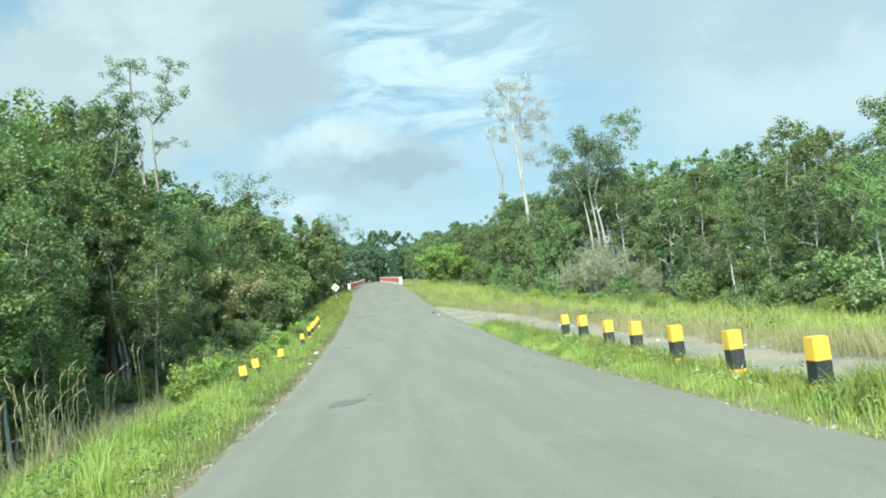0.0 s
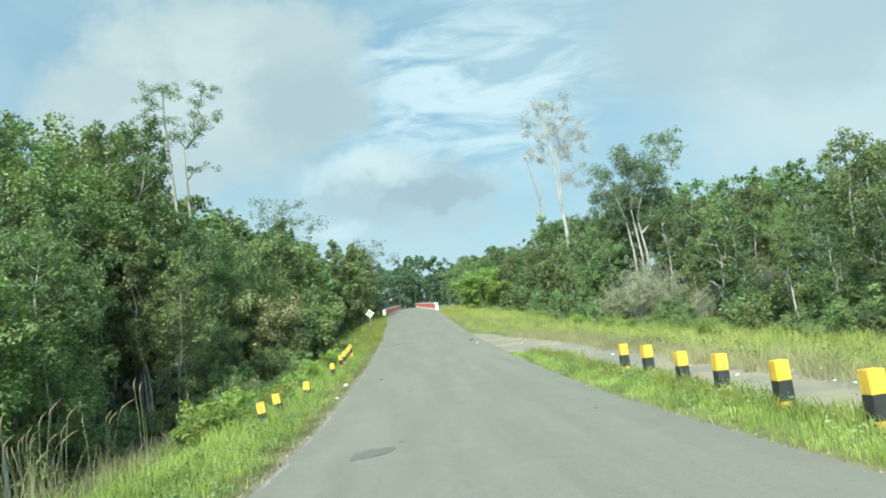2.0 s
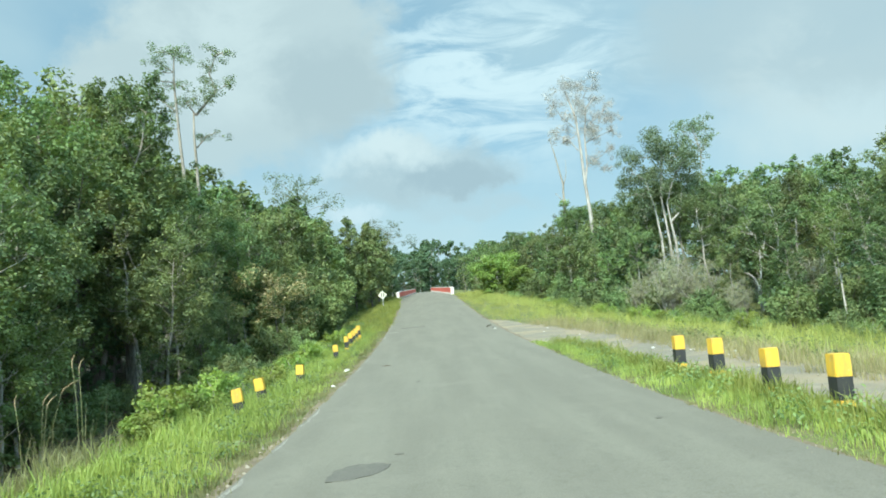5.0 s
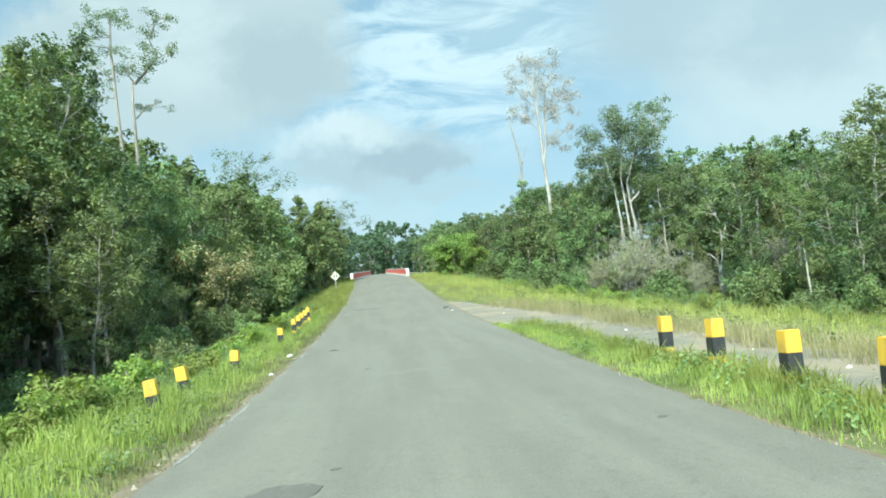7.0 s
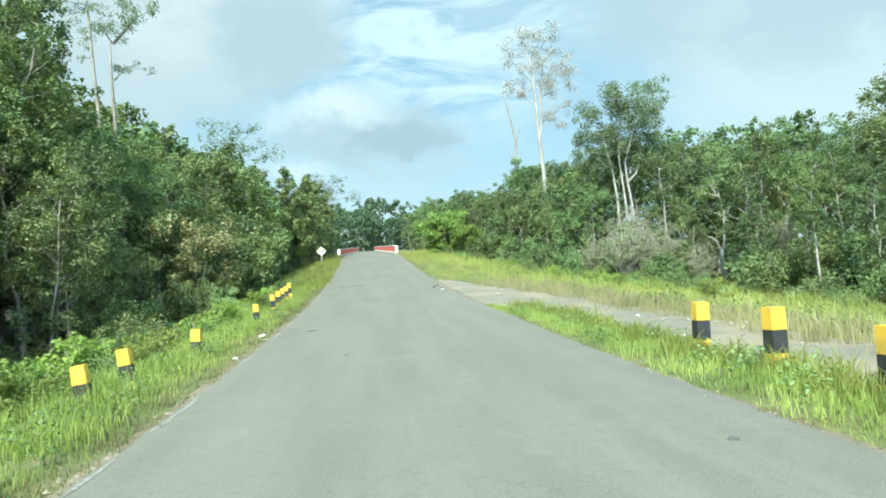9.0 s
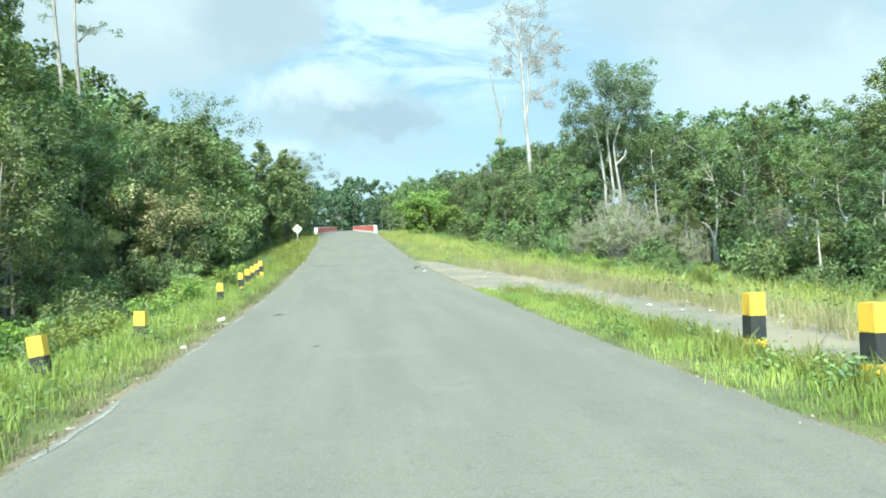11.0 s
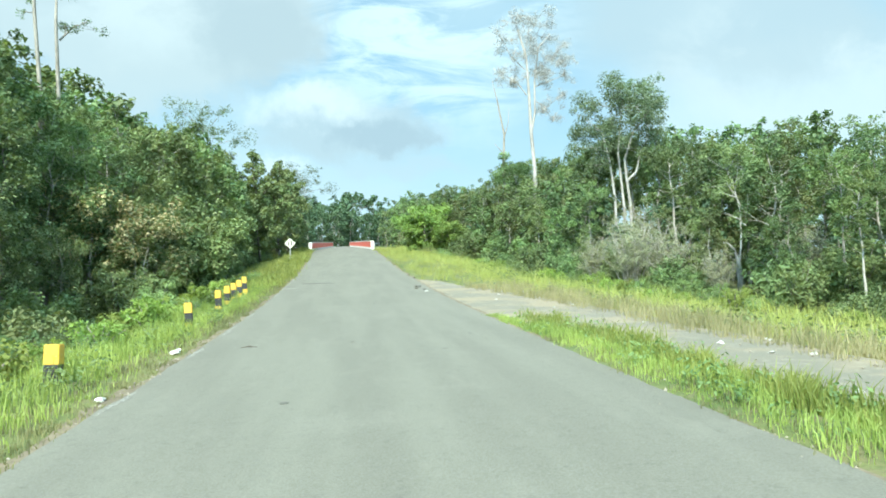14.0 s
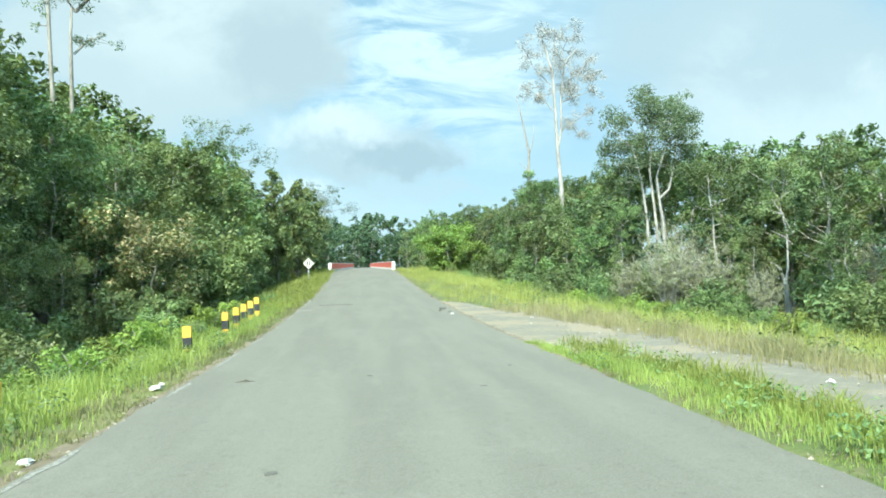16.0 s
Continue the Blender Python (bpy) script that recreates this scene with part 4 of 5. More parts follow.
def build_deep_woods():
    """The woods behind the right-hand edge, where only depths show between the stems."""
    rng = np.random.default_rng(19)
    spots = []
    for x, y in scatter(rng, 30, lambda r: (r.uniform(40, 58), r.uniform(36, 105)), 3.4, []):
        spots.append((x, y, (canopy_z(x, y) - ground_z(x, y)) * rng.uniform(0.65, 0.9) / 18))
    for x, y in scatter(rng, 24, lambda r: (woods_edge(0) + 6 + 14 * r.random(), r.uniform(36, 70)), 2.6, []):
        spots.append((x, y, rng.uniform(0.16, 0.26)))
    for x, y in scatter(rng, 52, lambda r: (-16.5 - 18 * r.random() ** 1.3, r.uniform(12, 62)), 2.0, []):
        spots.append((x, y, rng.uniform(0.17, 0.34)))
    inner = []
    for x, y in scatter(rng, 14, lambda r: (-22.5 - 9 * r.random(), r.uniform(26, 72)), 2.8, []):
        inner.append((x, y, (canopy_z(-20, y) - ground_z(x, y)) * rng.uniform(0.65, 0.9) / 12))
    woods_mass("inner_woods", "green crowns of the forest behind its low edge", rng, ("mid_0", "mid_2", "mid_5"), inner)
    for x, y in scatter(rng, 44, lambda r: (r.uniform(0, 1), r.uniform(50, 108)), 0.6, []):
        x = woods_edge(y) + 3.0 + 17 * x
        spots.append((x, y, rng.uniform(0.20, 0.42)))
    woods_mass("deep_woods", "shaded green depths of the forest behind its edge", rng, ("far_0", "far_1", "far_2"), spots)


def build_undergrowth():
    rng = np.random.default_rng(11)
    taken = []
    for x, y in scatter(rng, 54, lambda r: (-8.3 - 3.2 * r.random(), 34 + 66 * r.random() ** 0.9), 1.25, taken):
        plant("bush_%d" % rng.integers(4), x, y, rng.uniform(0.55, 1.15), rng.uniform(0, 360))

    def right(r):
        y = r.uniform(28, 100)
        return woods_edge(y) - 0.8 + 2.6 * r.random(), y

    for x, y in scatter(rng, 74, right, 1.25, taken):
        near_grey = any((x - a) ** 2 + (y - b) ** 2 < 4 or (y < b and abs(x - a * (y - 8) / (b - 8)) < 1.3 and b - y < 6) for a, b, _, _ in GREY_BUSHES)
        if hides(x, y) == 0.0 and y > 36:
            continue
        plant("bush_%d" % rng.integers(4), x, y, rng.uniform(0.35, 0.55) if near_grey or hides(x, y) is not None else rng.uniform(0.55, 1.35), rng.uniform(0, 360))
    spots = []
    for x, y in scatter(rng, 52, lambda r: (0.8 + 6.0 * r.random() ** 1.3, r.uniform(34, 100)), 0.9, []):
        x += woods_edge(y)
        clear = hides(x, y)
        if clear is None or clear > 1:
            spots.append((x, y, rng.uniform(0.8, 1.6) if clear is None else rng.uniform(0.5, 0.9)))
    for x, y in scatter(rng, 30, lambda r: (-12.2 - 4.5 * r.random(), r.uniform(18, 40)), 1.2, taken):
        spots.append((x, y, rng.uniform(0.5, 1.0)))
    woods_mass("undergrowth", "dense leafy undergrowth between the forest stems", rng, ("bush_0", "bush_1", "bush_2"), spots)
    for x, y in scatter(rng, 22, lambda r: (-6.9 - 1.8 * r.random(), r.uniform(28, 44)), 0.8, taken):
        plant("bush_%d" % (1, 0)[rng.integers(2)], x, y, rng.uniform(0.30, 0.48), rng.uniform(0, 360))
    for x, y in scatter(rng, 58, lambda r: (-5.1 - 1.5 * r.random(), r.uniform(15, 62)), 0.65, taken):
        if x < -5.5 and y < 23:
            continue
        plant(("herb_0", "herb_1", "herb_2", "herb_0", "fern_bush")[rng.integers(5)], x, y, rng.uniform(0.6, 1.1), rng.uniform(0, 360))

    def fringe(r):
        y = r.uniform(28, 90)
        return woods_edge(y) - 2.4 * r.random(), y

    for x, y in scatter(rng, 70, fringe, 0.8, taken):
        plant("herb_%d" % rng.integers(3), x, y, rng.uniform(0.7, 1.5), rng.uniform(0, 360))


def blades(name, rng, spots, tall, wide, mat, label):
    """Bent grass blades, joined: two quads each."""
    n = len(spots)
    foot = np.array([(x, y, ground_z(x, y)) for x, y in spots])
    swell = np.array([noise.noise((x * 1.1, y * 0.8, 5.0)) + 0.6 * noise.noise((x * 3.1, y * 2.7, 2.0)) for x, y in spots])
    h = rng.uniform(0.5, 1.25, n) * tall * np.clip(1 + 0.95 * swell, 0.35, 1.9)
    turn = rng.uniform(0, 2 * math.pi, n)
    side = np.stack([np.cos(turn), np.sin(turn), np.zeros(n)], 1) * (wide * rng.uniform(0.6, 1.3, n))[:, None]
    way = rng.uniform(0, 2 * math.pi, n)
    bend = np.stack([np.cos(way), np.sin(way), np.zeros(n)], 1) * (h * rng.uniform(0.1, 0.65, n))[:, None]
    up = np.stack([np.zeros(n), np.zeros(n), h], 1)
    mid = foot + up * 0.6 + bend * 0.35
    tip = foot + up * rng.uniform(0.75, 1.0, n)[:, None] + bend
    foot = foot - np.array([0, 0, 0.04])
    verts = np.stack([foot - side, foot + side, mid + side * 0.75, mid - side * 0.75, tip], 1).reshape(-1, 3)
    faces = []
    for i in range(n):
        a = i * 5
        faces.append((a, a + 1, a + 2, a + 3))
        faces.append((a + 3, a + 2, a + 4))
    ob = new(name, mesh(name, verts, faces, mat))
    tagged(ob, label, "grass", kind="stuff")


def tufted(rng, count, area, per=9, radius=0.10):
    out = []
    for _ in range(count // per):
        x, y = area(rng)
        for _ in range(per):
            out.append((x + rng.normal() * radius, y + rng.normal() * radius))
    return out


def build_grass():
    rng = np.random.default_rng(3)

    def left(r):
        y = 5 + 52 * r.random() ** 1.5
        return road_left(y) - 0.42 - (1.95 + 0.9 * step(15, 30, y)) * r.random() ** 0.8, y

    blades("verge_grass", rng, tufted(rng, 38000, left, 9, 0.12), 0.20, 0.007, GRASS, "bright green grass on the sloping verge")
    blades("verge_grass", rng, tufted(rng, 16000, lambda r: (left(r)[0] - 0.5, left(r)[1]), 16, 0.09), 0.36, 0.007, GRASS, "long green grass tufts on the verge")

    def left_rim(r):
        y = 6 + 60 * r.random() ** 1.4
        return road_left(y) - 0.04 - 0.75 * r.random() ** 1.2, y

    blades("verge_grass", rng, tufted(rng, 17000, left_rim, 10, 0.07), 0.085, 0.007, GRASS_OLIVE, "short olive grass along the asphalt edge")

    def right_rim(r):
        y = 5 + 29 * r.random()
        return road_right(y) + 0.02 + 0.40 * r.random() ** 1.2, y

    blades("verge_grass", rng, tufted(rng, 6000, right_rim, 10, 0.06), 0.07, 0.006, GRASS_OLIVE, "short olive grass along the asphalt edge")

    def left_far(r):
        y = r.uniform(50, 112)
        return road_left(y) - 0.15 - 4.6 * r.random(), y

    blades("verge_grass", rng, tufted(rng, 15000, left_far, 9, 0.2), 0.34, 0.024, GRASS, "bright green grass beside the rising road")

    blades("ditch_grass", rng, tufted(rng, 9000, lambda r: (-5.5 - 4.0 * r.random(), 10.5 + 11 * r.random()), 16, 0.12), 0.55, 0.008, GRASS_OLIVE, "rank olive grass in the shaded ditch")

    def middle(r):
        y = 3 + 31 * r.random()
        a = road_right(y) + 0.16
        return a + (side_edges(y)[0] - a + 0.10) * r.random(), y

    blades("verge_grass", rng, tufted(rng, 24000, middle, 9, 0.10), 0.165, 0.006, GRASS, "short green grass around the guide posts")

    def post_line(r):
        y = 5 + 28 * r.random()
        return 4.25 + 0.012 * (y - 10) + r.normal() * 0.22, y

    blades("verge_grass", rng, tufted(rng, 9000, post_line, 18, 0.07), 0.30, 0.008, GRASS, "longer grass tufts at the feet of the guide posts")

    def field(r, power=0.9):
        y = 9 + 88 * r.random() ** 1.2
        a = max(side_edges(y)[1], road_right(y)) + 0.05
        return a + (woods_edge(y) + 0.8 - a) * r.random() ** power, y

    blades("meadow_grass", rng, tufted(rng, 38000, field, 9, 0.25), 0.28, 0.010, GRASS_DRY, "yellowish green grass sloping down from the lay-by")
    def lay_by_side(r):
        y = 6 + 40 * r.random() ** 1.2
        b = side_edges(y)[1]
        return b - 0.55 + 4.2 * r.random() ** 1.6, y

    blades("meadow_grass", rng, tufted(rng, 17000, lay_by_side, 14, 0.12), 0.42, 0.007, GRASS_TAN, "dry tan grass along the lay-by")
    blades("meadow_grass", rng, tufted(rng, 26000, lambda r: field(r, 0.5), 14, 0.22), 0.60, 0.010, GRASS_DRY, "tall seeding grass along the forest edge")


# ---- roadside things ----
def guide_post(x, y, top, lean=(0, 0), turn=0, seen=0):
    """A square concrete post in three painted bands, its foot in the soil."""
    ob = new("guide_post")
    ground = ground_z(x, y)
    part("foot", bm_mesh("foot", box((0.205, 0.205, 0.42), (0, 0, -0.76), 0.012), YELLOW), ob, "yellow painted foot")
    part("middle_band", bm_mesh("middle_band", box((0.201, 0.201, 0.275), (0, 0, -0.412), 0.006, taper=0.99), BLACK), ob, "black painted band")
    part("top_band", bm_mesh("top_band", box((0.204, 0.204, 0.275), (0, 0, -0.1375), 0.009, 2, taper=0.975), YELLOW), ob, "yellow painted head")
    ob.matrix_basis = pose(x, y, top, lean[0], lean[1], turn)
    tagged(ob, "square concrete guide post, black and yellow, " + ("leaning on the grassy verge" if abs(lean[1]) > 3 else "upright in the grass"), "guide post", "roadside guide posts")
    return ob


def build_posts():
    for x, y, top in ((4.27, 7.95, 0.70), (4.30, 10.0, 0.74), (4.33, 12.05, 0.79), (4.41, 14.15, 0.845), (4.47, 16.05, 0.86), (4.47, 18.0, 0.985), (4.60, 20.2, 1.0)):
        guide_post(x, y, top, (random.uniform(-1.5, 1.5), random.uniform(-1.5, 1.5)), random.uniform(-4, 4))
    for x, y, top, lean in ((-4.48, 20.6, 0.76, -7), (-4.38, 22.2, 0.86, -7), (-4.10, 26.1, 0.96, 2), (-4.30, 35.9, 1.34, -2), (-4.42, 41.5, 1.67, 0), (-4.42, 43.5, 1.82, -1), (-4.42, 45.1, 1.94, -2), (-4.42, 46.7, 2.07, -2), (-4.42, 48.3, 2.24, -3)):
        guide_post(x, y, top, (random.uniform(-2, 2), lean), random.uniform(-6, 6))


def build_sign():
    x, y, z = -4.45, 78.3, 5.53
    ob = new("road_sign")
    v, f = [], []
    tube(v, f, [(0, 0, -2.4), (0, 0, -0.6), (0, 0, 0.30)], [0.035, 0.035, 0.035], 10)
    part("pole", mesh("sign_pole", v, f, STEEL, smooth=True), ob, "grey steel pole")
    plate = box((0.66, 0.012, 0.66), (0, 0, 0), 0.004, 1)
    bmesh.ops.rotate(plate, verts=plate.verts, cent=(0, 0, 0), matrix=Matrix.Rotation(radians(45), 3, "Y"))
    bmesh.ops.translate(plate, verts=plate.verts, vec=(0, -0.05, 0))
    face = part("plate", bm_mesh("sign_plate", plate, SIGN_WHITE), ob, "faded pale diamond plate")
    for k in (-1, 1):
        bar = box((0.085, 0.006, 0.36), (0.11 * k, -0.062, 0), 0.002, 1)
        part("bar", bm_mesh("sign_bar", bar, BLACK), face, "black bar of the narrow bridge symbol")
    ob.matrix_basis = pose(x, y, z, 0, 0, 4)
    tagged(ob, "faded diamond warning sign for a narrow bridge", "road sign")


def build_bridge():
    for side in (-1, 1):
        ob = new("bridge_parapet")
        wall, panel, end = [], [], []
        n = 13
        for part_name, lo, hi, th, mat, label, y0, y1 in (
            ("wall", -0.5, 0.20, 0.30, WHITE, "white painted base", 97.7, 175),
            ("panel", 0.20, 0.86, 0.26, RED, "red painted panel", 97.7, 175),
            ("coping", 0.86, 0.93, 0.30, WHITE, "thin white coping", 97.7, 175),
            ("end_block", -0.5, 0.90, 0.34, WHITE, "white painted end block", 97.0, 97.7),
        ):
            v, f = [], []
            for k in range(n):
                y = y0 + (y1 - y0) * k / (n - 1)
                x = side * (3.45 - 1.55 * (y - 97) / 78) - 0.08
                z = road_z(y)
                for dx, dz in ((-th / 2, lo), (th / 2, lo), (th / 2, hi), (-th / 2, hi)):
                    v.append((x + dx, y, z + dz))
            for k in range(n - 1):
                for c in range(4):
                    a, b = k * 4 + c, k * 4 + (c + 1) % 4
                    f.append((a, b, b + 4, a + 4))
            f += [(3, 2, 1, 0), tuple((n - 1) * 4 + c for c in range(4))]
            part(part_name, mesh(part_name, v, f, mat), ob, label)
        tagged(ob, "long low red and white painted bridge parapet", "bridge parapet", "bridge parapets")


def flat_patch(name, x, y, wide, deep, mat, label, category, seed, skew=0.0, thick=0.008, sides=34):
    rng = np.random.default_rng(seed)
    v, f = [], []
    for lift in (-0.03, thick):
        for k in range(sides):
            a = 2 * math.pi * k / sides
            r = 1 + rng.normal() * 0.06 + 0.14 * math.sin(2.3 * a + seed) * math.cos(1.1 * a + 2 * seed)
            px, py = x + (math.cos(a) * wide / 2 + skew * math.sin(a) * deep / 2) * r, y + math.sin(a) * deep / 2 * r
            v.append((px, py, road_z(py) + lift))
    f.append(tuple(range(sides, 2 * sides)))
    for k in range(sides):
        f.append((k, (k + 1) % sides, sides + (k + 1) % sides, sides + k))
    ob = new(name, mesh(name, v, f, mat))
    return tagged(ob, label, category)


def build_details():
    flat_patch("road_patch", -1.40, 13.9, 0.64, 0.86, PATCH, "dark oval asphalt repair patch on the road", "road patch", 2, 0.25)
    flat_patch("road_patch", -1.25, 51.6, 1.5, 0.55, PATCH, "dark ragged transverse repair across the lane", "road patch", 3)
    rng = np.random.default_rng(21)
    for k in range(7):
        flat_patch("road_patch", rng.uniform(-2.0, 2.6), rng.uniform(9, 40), rng.uniform(0.05, 0.12), rng.uniform(0.06, 0.16), PATCH, "small dark worn spot in the asphalt", "road patch", 40 + k, 0.2, 0.006, 9)
    for x, y, s in ((-3.12, 28.9, 0.16), (-3.0, 24.5, 0.13), (-3.15, 29.3, 0.10), (3.2, 44.2, 0.12)):
        bm = box((s, s * 0.7, s * 0.45), (0, 0, 0), s * 0.12, 2)
        for w in bm.verts:
            w.co += Vector(rng.normal(size=3).tolist()) * s * 0.08
        ob = new("litter", bm_mesh("litter", bm, LITTER))
        ob.matrix_basis = pose(x, y, max(road_z(y) - 0.02, ground_z(x, y)) + s * 0.2, 5, 8, rng.uniform(0, 180))
        tagged(ob, "crumpled white plastic litter by the road edge", "litter", "roadside litter")
    for k in range(34):
        y = rng.uniform(11, 44)
        a, b = side_edges(y)
        x = b + rng.normal() * 0.45 - 0.2 if k % 3 else rng.uniform(a, b)
        s = rng.uniform(0.03, 0.10)
        bm = box((s, s * 0.6, 0.03), (0, 0, 0), 0.009, 1)
        for w in bm.verts:
            w.co += Vector(rng.normal(size=3).tolist()) * 0.012
        ob = new("litter", bm_mesh("litter", bm, LITTER))
        ob.matrix_basis = pose(x, y, max(road_z(y) - 0.028, ground_z(x, y)) + 0.012, rng.uniform(-8, 8), rng.uniform(-8, 8), rng.uniform(0, 180))
        tagged(ob, "pale scrap of litter on the gravel", "litter", "roadside litter")
    # broken asphalt by the mouth of the lay-by, and a pale worn mark across the lane's edge
    for x, y, s in ((3.12, 46.7, 0.22), (2.95, 45.8, 0.15), (3.22, 45.2, 0.12)):
        bm = box((s, s * 0.8, s * 0.5), (0, 0, 0), s * 0.12, 1)
        for w in bm.verts:
            w.co += Vector(rng.normal(size=3).tolist()) * s * 0.07
        ob = new("asphalt_lump", bm_mesh("asphalt_lump", bm, PATCH))
        ob.matrix_basis = pose(x, y, road_z(y) + s * 0.12, 8, -6, rng.uniform(0, 180))
        tagged(ob, "broken dark lump of asphalt lying on the road", "asphalt lump", "broken asphalt")
    flat_patch("road_patch", -2.45, 48.4, 0.62, 0.50, PALE_PATCH, "pale worn mark at the edge of the asphalt", "road patch", 6, 0.1, 0.006)
    v, f = [], []
    tube(v, f, [(-0.24, 0, 0.02), (-0.03, 0.05, 0.035), (0.22, -0.03, 0.02)], [0.007, 0.016, 0.005], 6)
    tube(v, f, [(-0.06, 0.03, 0.03), (0.0, 0.14, 0.06), (0.05, 0.2, 0.03)], [0.012, 0.012, 0.004], 5)
    ob = new("fallen_stick", mesh("fallen_stick", v, f, STICK, smooth=True))
    ob.matrix_basis = pose(-1.85, 29.1, road_z(29.1) + 0.005, 0, 0, 8) @ Matrix.Scale(0.62, 4)
    tagged(ob, "small dead stick lying on the asphalt", "stick")


def reed_clump(x, y, seed):
    """Tall reed blades and two or three plumes on one root."""
    rng = np.random.default_rng(seed)
    ob = new("reed_clump")
    v, f = [], []
    for _ in range(16):
        turn, h, lean = rng.uniform(0, 6.3), rng.uniform(0.8, 1.7), rng.uniform(0.05, 0.45)
        d = Vector((math.cos(turn), math.sin(turn), 0))
        side = Vector((-d.y, d.x, 0)) * 0.011
        foot = Vector((rng.normal() * 0.12, rng.normal() * 0.12, -0.1))
        a = len(v)
        for k in range(5):
            p = foot + d * lean * h * (k / 4) ** 2 + Vector((0, 0, h * (k / 4) * (1 - 0.12 * lean * k / 4)))
            w = side * (1 - 0.22 * k)
            v += [p - w, p + w]
        f += [(a + 2 * k, a + 2 * k + 1, a + 2 * k + 3, a + 2 * k + 2) for k in range(4)]
    part("blades_tuft", mesh("reed_blades", v, f, REED), ob)
    for k in range(2):
        v, f = [], []
        dx = rng.normal() * 0.15
        h = rng.uniform(1.5, 2.0)
        tube(v, f, [(dx, 0, -0.1), (dx * 1.3, 0.02, h * 0.7), (dx * 1.8, 0.03, h)], [0.008, 0.006, 0.004], 4)
        stalk = part("stalk", mesh("reed_stalk", v, f, REED, smooth=True), ob)
        v, f = [], []
        tube(v, f, [(dx * 1.8, 0.03, h - 0.02), (dx * 1.9 + 0.01, 0.03, h + 0.06), (dx * 2.2 + 0.05, 0.04, h + 0.15), (dx * 2.5 + 0.12, 0.05, h + 0.22)], [0.005, 0.013, 0.011, 0.003], 6)
        part("plume", mesh("reed_plume", v, f, PLUME, smooth=True), stalk, "brown seed plume")
    ob.matrix_basis = pose(x, y, ground_z(x, y))
    tagged(ob, "tall dry reed clump with brown plumes in the ditch", "reed", "ditch reeds")


def build_reeds():
    rng = np.random.default_rng(31)
    for k in range(24):
        reed_clump(-6.2 - 2.4 * rng.random(), 11.5 + 7.5 * rng.random(), 300 + k)


def build_road_edges():
    """Bare soil along the asphalt, and what is left of the painted edge line."""
    for name, edge, way, y0, y1 in (("left", road_left, -1, -20, 100), ("right", road_right, 1, -20, 100)):
        ys = [y0 + 0.4 * k for k in range(int((y1 - y0) / 0.4))]

        def bounds(y, edge=edge, way=way):
            a = edge(y) - way * 0.05
            b = edge(y) + way * (0.16 + 0.20 * noise.noise((way * 3.0, y * 0.7, 9.0)) + 0.10 * noise.noise((way * 3.0, y * 2.9, 9.0)))
            return (a, b) if way > 0 else (b, a)

        ob = new("trim", strip("soil_edge", bounds, ys, 2, -0.016, SOIL))
        tagged(ob, "strip of bare brown soil along the asphalt edge", "soil edge", kind="structure")
    rng = np.random.default_rng(77)
    y = 12.0
    while y < 62:
        long = rng.uniform(0.5, 2.6)
        v, f = [], []
        n = max(3, int(long / 0.25))
        for k in range(n + 1):
            yy = y + long * k / n
            a = road_left(yy) + 0.035 + rng.random() * 0.012
            b = a + rng.uniform(0.05, 0.085) * (1 if 0 < k < n else 0.3)
            z = road_z(yy) + 0.004
            v += [(a, yy, z), (b, yy, z)]
        f = [(2 * k, 2 * k + 1, 2 * k + 3, 2 * k + 2) for k in range(n)]
        ob = new("trim", mesh("edge_line", v, f, EDGE_PAINT))
        tagged(ob, "worn remnant of a white painted edge line", "road marking", kind="structure")
        y += long + rng.uniform(1.0, 4.0)


def build_pebbles():
    """Loose stones and crumbs of asphalt along the edges, joined."""
    rng = np.random.default_rng(91)
    v, f = [], []
    for k in range(1500):
        y = 6 + 46 * rng.random() ** 1.4
        pick = rng.random()
        if pick < 0.35:
            x = road_right(y) + rng.normal() * 0.16 + 0.06
        elif pick < 0.6:
            x = road_left(y) + rng.normal() * 0.10 - 0.05
        else:
            a, b = side_edges(y)
            x = b - abs(rng.normal()) * 0.9 + 0.2
        r = rng.uniform(0.008, 0.035)
        z = max(road_z(y) - 0.026, ground_z(x, y)) + r * 0.3
        a = len(v)
        for d in ((1, 0, 0), (-1, 0, 0), (0, 1, 0), (0, -1, 0), (0, 0, 0.7), (0, 0, -0.7)):
            w = rng.uniform(0.7, 1.3) * r
            v.append((x + d[0] * w, y + d[1] * w, z + d[2] * w))
        for p, q, t in ((0, 2, 4), (2, 1, 4), (1, 3, 4), (3, 0, 4), (2, 0, 5), (1, 2, 5), (3, 1, 5), (0, 3, 5)):
            f.append((a + p, a + q, a + t))
    ob = new("loose_gravel", mesh("loose_gravel", v, f, STONE))
    tagged(ob, "loose pale stones scattered along the road edges", "gravel", kind="stuff")


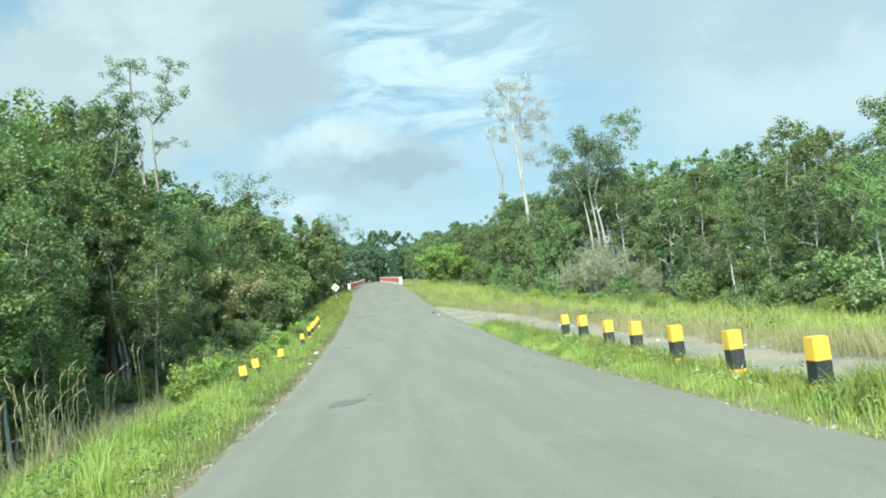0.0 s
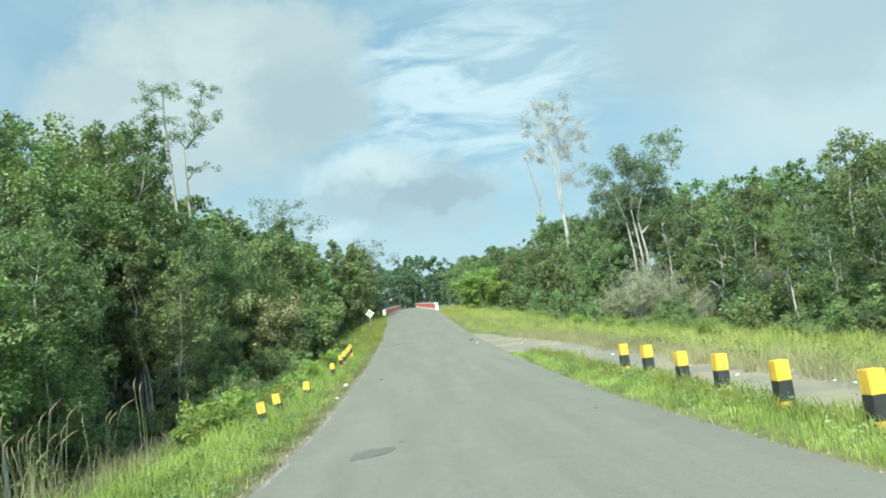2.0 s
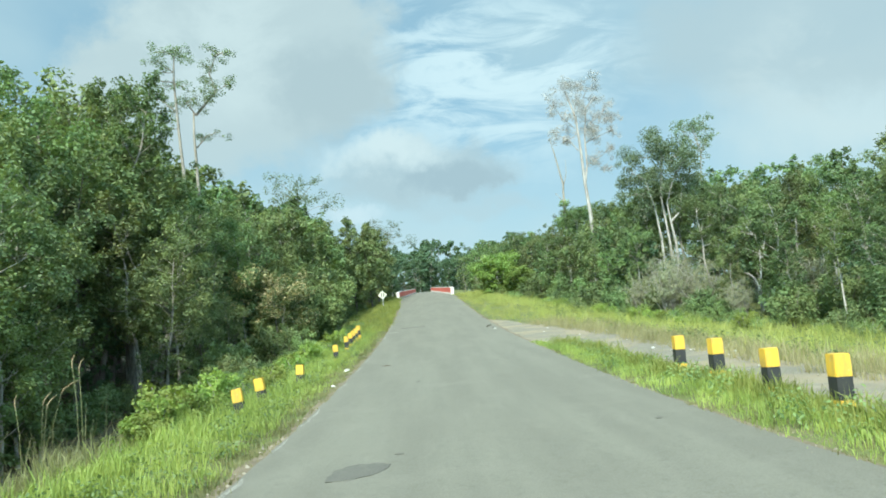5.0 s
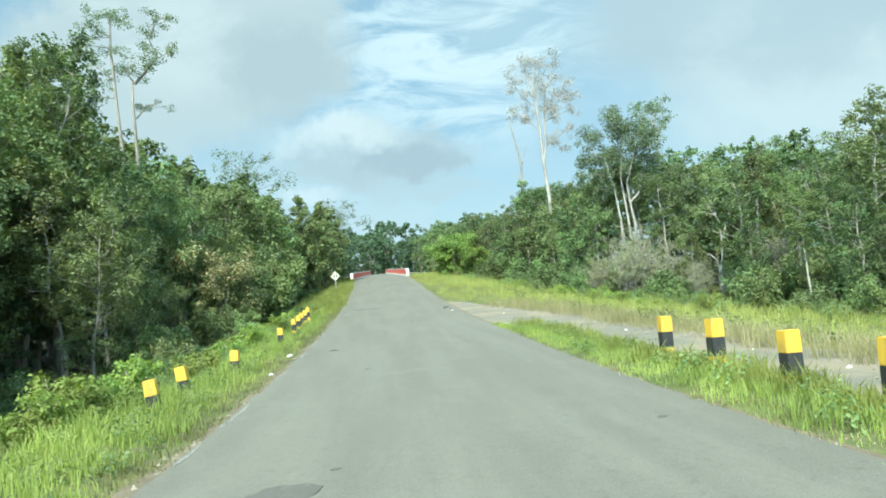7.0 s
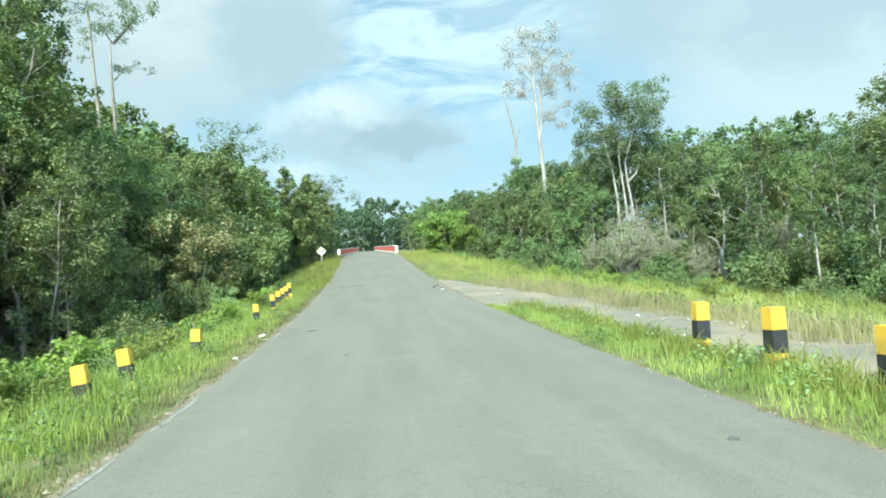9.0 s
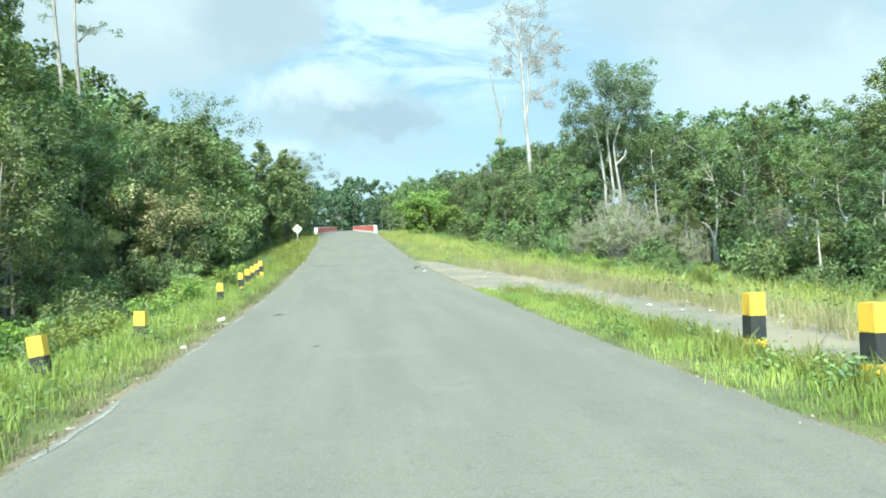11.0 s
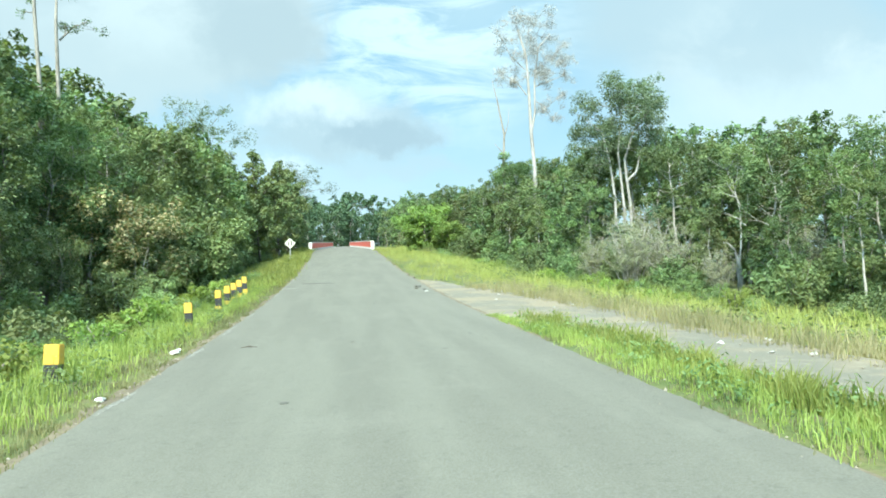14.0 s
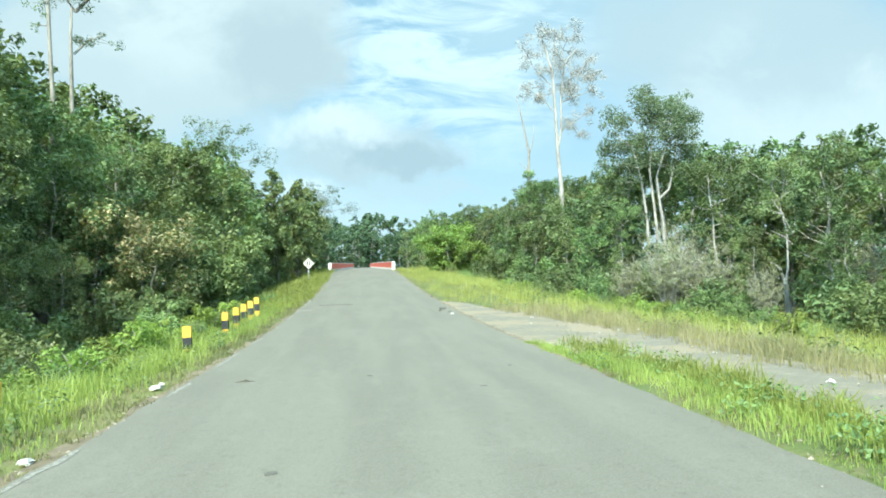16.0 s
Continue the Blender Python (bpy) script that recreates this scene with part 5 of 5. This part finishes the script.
def build_ground_cover():
    """Low broad leaves among the verge grass, joined."""
    rng = np.random.default_rng(17)
    for label, area, count, size in (
        ("low broad-leaved weeds among the verge grass", lambda r: (-3.3 - 2.6 * r.random() ** 0.8, 8 + 46 * r.random() ** 1.2), 300, 0.065),
        ("low weeds in the grass by the guide posts", lambda r: (3.62 + 1.1 * r.random(), 5 + 28 * r.random()), 130, 0.06),
        ("rank weeds over the sloping meadow", lambda r: (7.6 + 11 * r.random(), 14 + 50 * r.random() ** 1.2), 150, 0.11),
    ):
        spots, sizes = [], []
        for _ in range(count):
            x, y = area(rng)
            if x < -5.3 and y < 21:
                x += 1.9
            r = rng.uniform(0.10, 0.30) * (1 if size < 0.1 else 1.8)
            spots.append((x, y, ground_z(x, y) + r * 0.55))
            sizes.append(r)
        v, f = leaves(rng, spots, sizes, count * 34, size, flat=0.9, upward=0.9, slim=0.55)
        ob = new("weeds", mesh("weeds", v, f, LEAF_LIGHT))
        tagged(ob, label, "weeds", kind="stuff")


def build_lay_by_line():
    """A worn pale line where the lay-by leaves the road."""
    v, f = [], []
    for k in range(25):
        y = 36 + 0.6 * k
        b = side_edges(y)[1] - 0.28
        z = road_z(y) - 0.023
        v += [(b - 0.09, y, z), (b + 0.03, y, z)]
    f = [(2 * k, 2 * k + 1, 2 * k + 3, 2 * k + 2) for k in range(24) if k % 7 != 3]
    ob = new("trim", mesh("lay_by_line", v, f, EDGE_PAINT))
    tagged(ob, "worn pale line along the lay-by edge", "road marking", kind="structure")


build_road_edges()
build_lay_by_line()
build_pebbles()
build_ground_cover()
build_landmarks()
build_woods()
build_deep_woods()
build_undergrowth()
build_reeds()
for x, y, scale, turn in ((-5.85, 20.2, 1.05, 40), (-5.5, 19.5, 0.8, 90), (-5.6, 21.4, 0.75, 200), (-5.3, 18.4, 0.6, 250), (-5.9, 18.9, 0.7, 300)):
    plant("fern_bush", x, y, scale, turn)
for x, y, scale, turn in ((18.0, 56.0, 0.75, 30), (19.9, 57.0, 1.2, 90), (17.0, 59.0, 1.1, 150)):
    plant("bush_2", x, y, scale, turn)
plant("bush_3", -6.5, 41.2, 0.62, 20)
plant("bush_0", -6.9, 42.4, 0.7, 120)
for x, y, scale, turn in ((22.6, 45.0, 1.15, 80), (23.8, 46.2, 1.3, 10), (24.4, 44.2, 1.0, 200)):
    plant("bush_3", x, y, scale, turn)
build_posts()
build_sign()
build_bridge()
build_details()
build_grass()
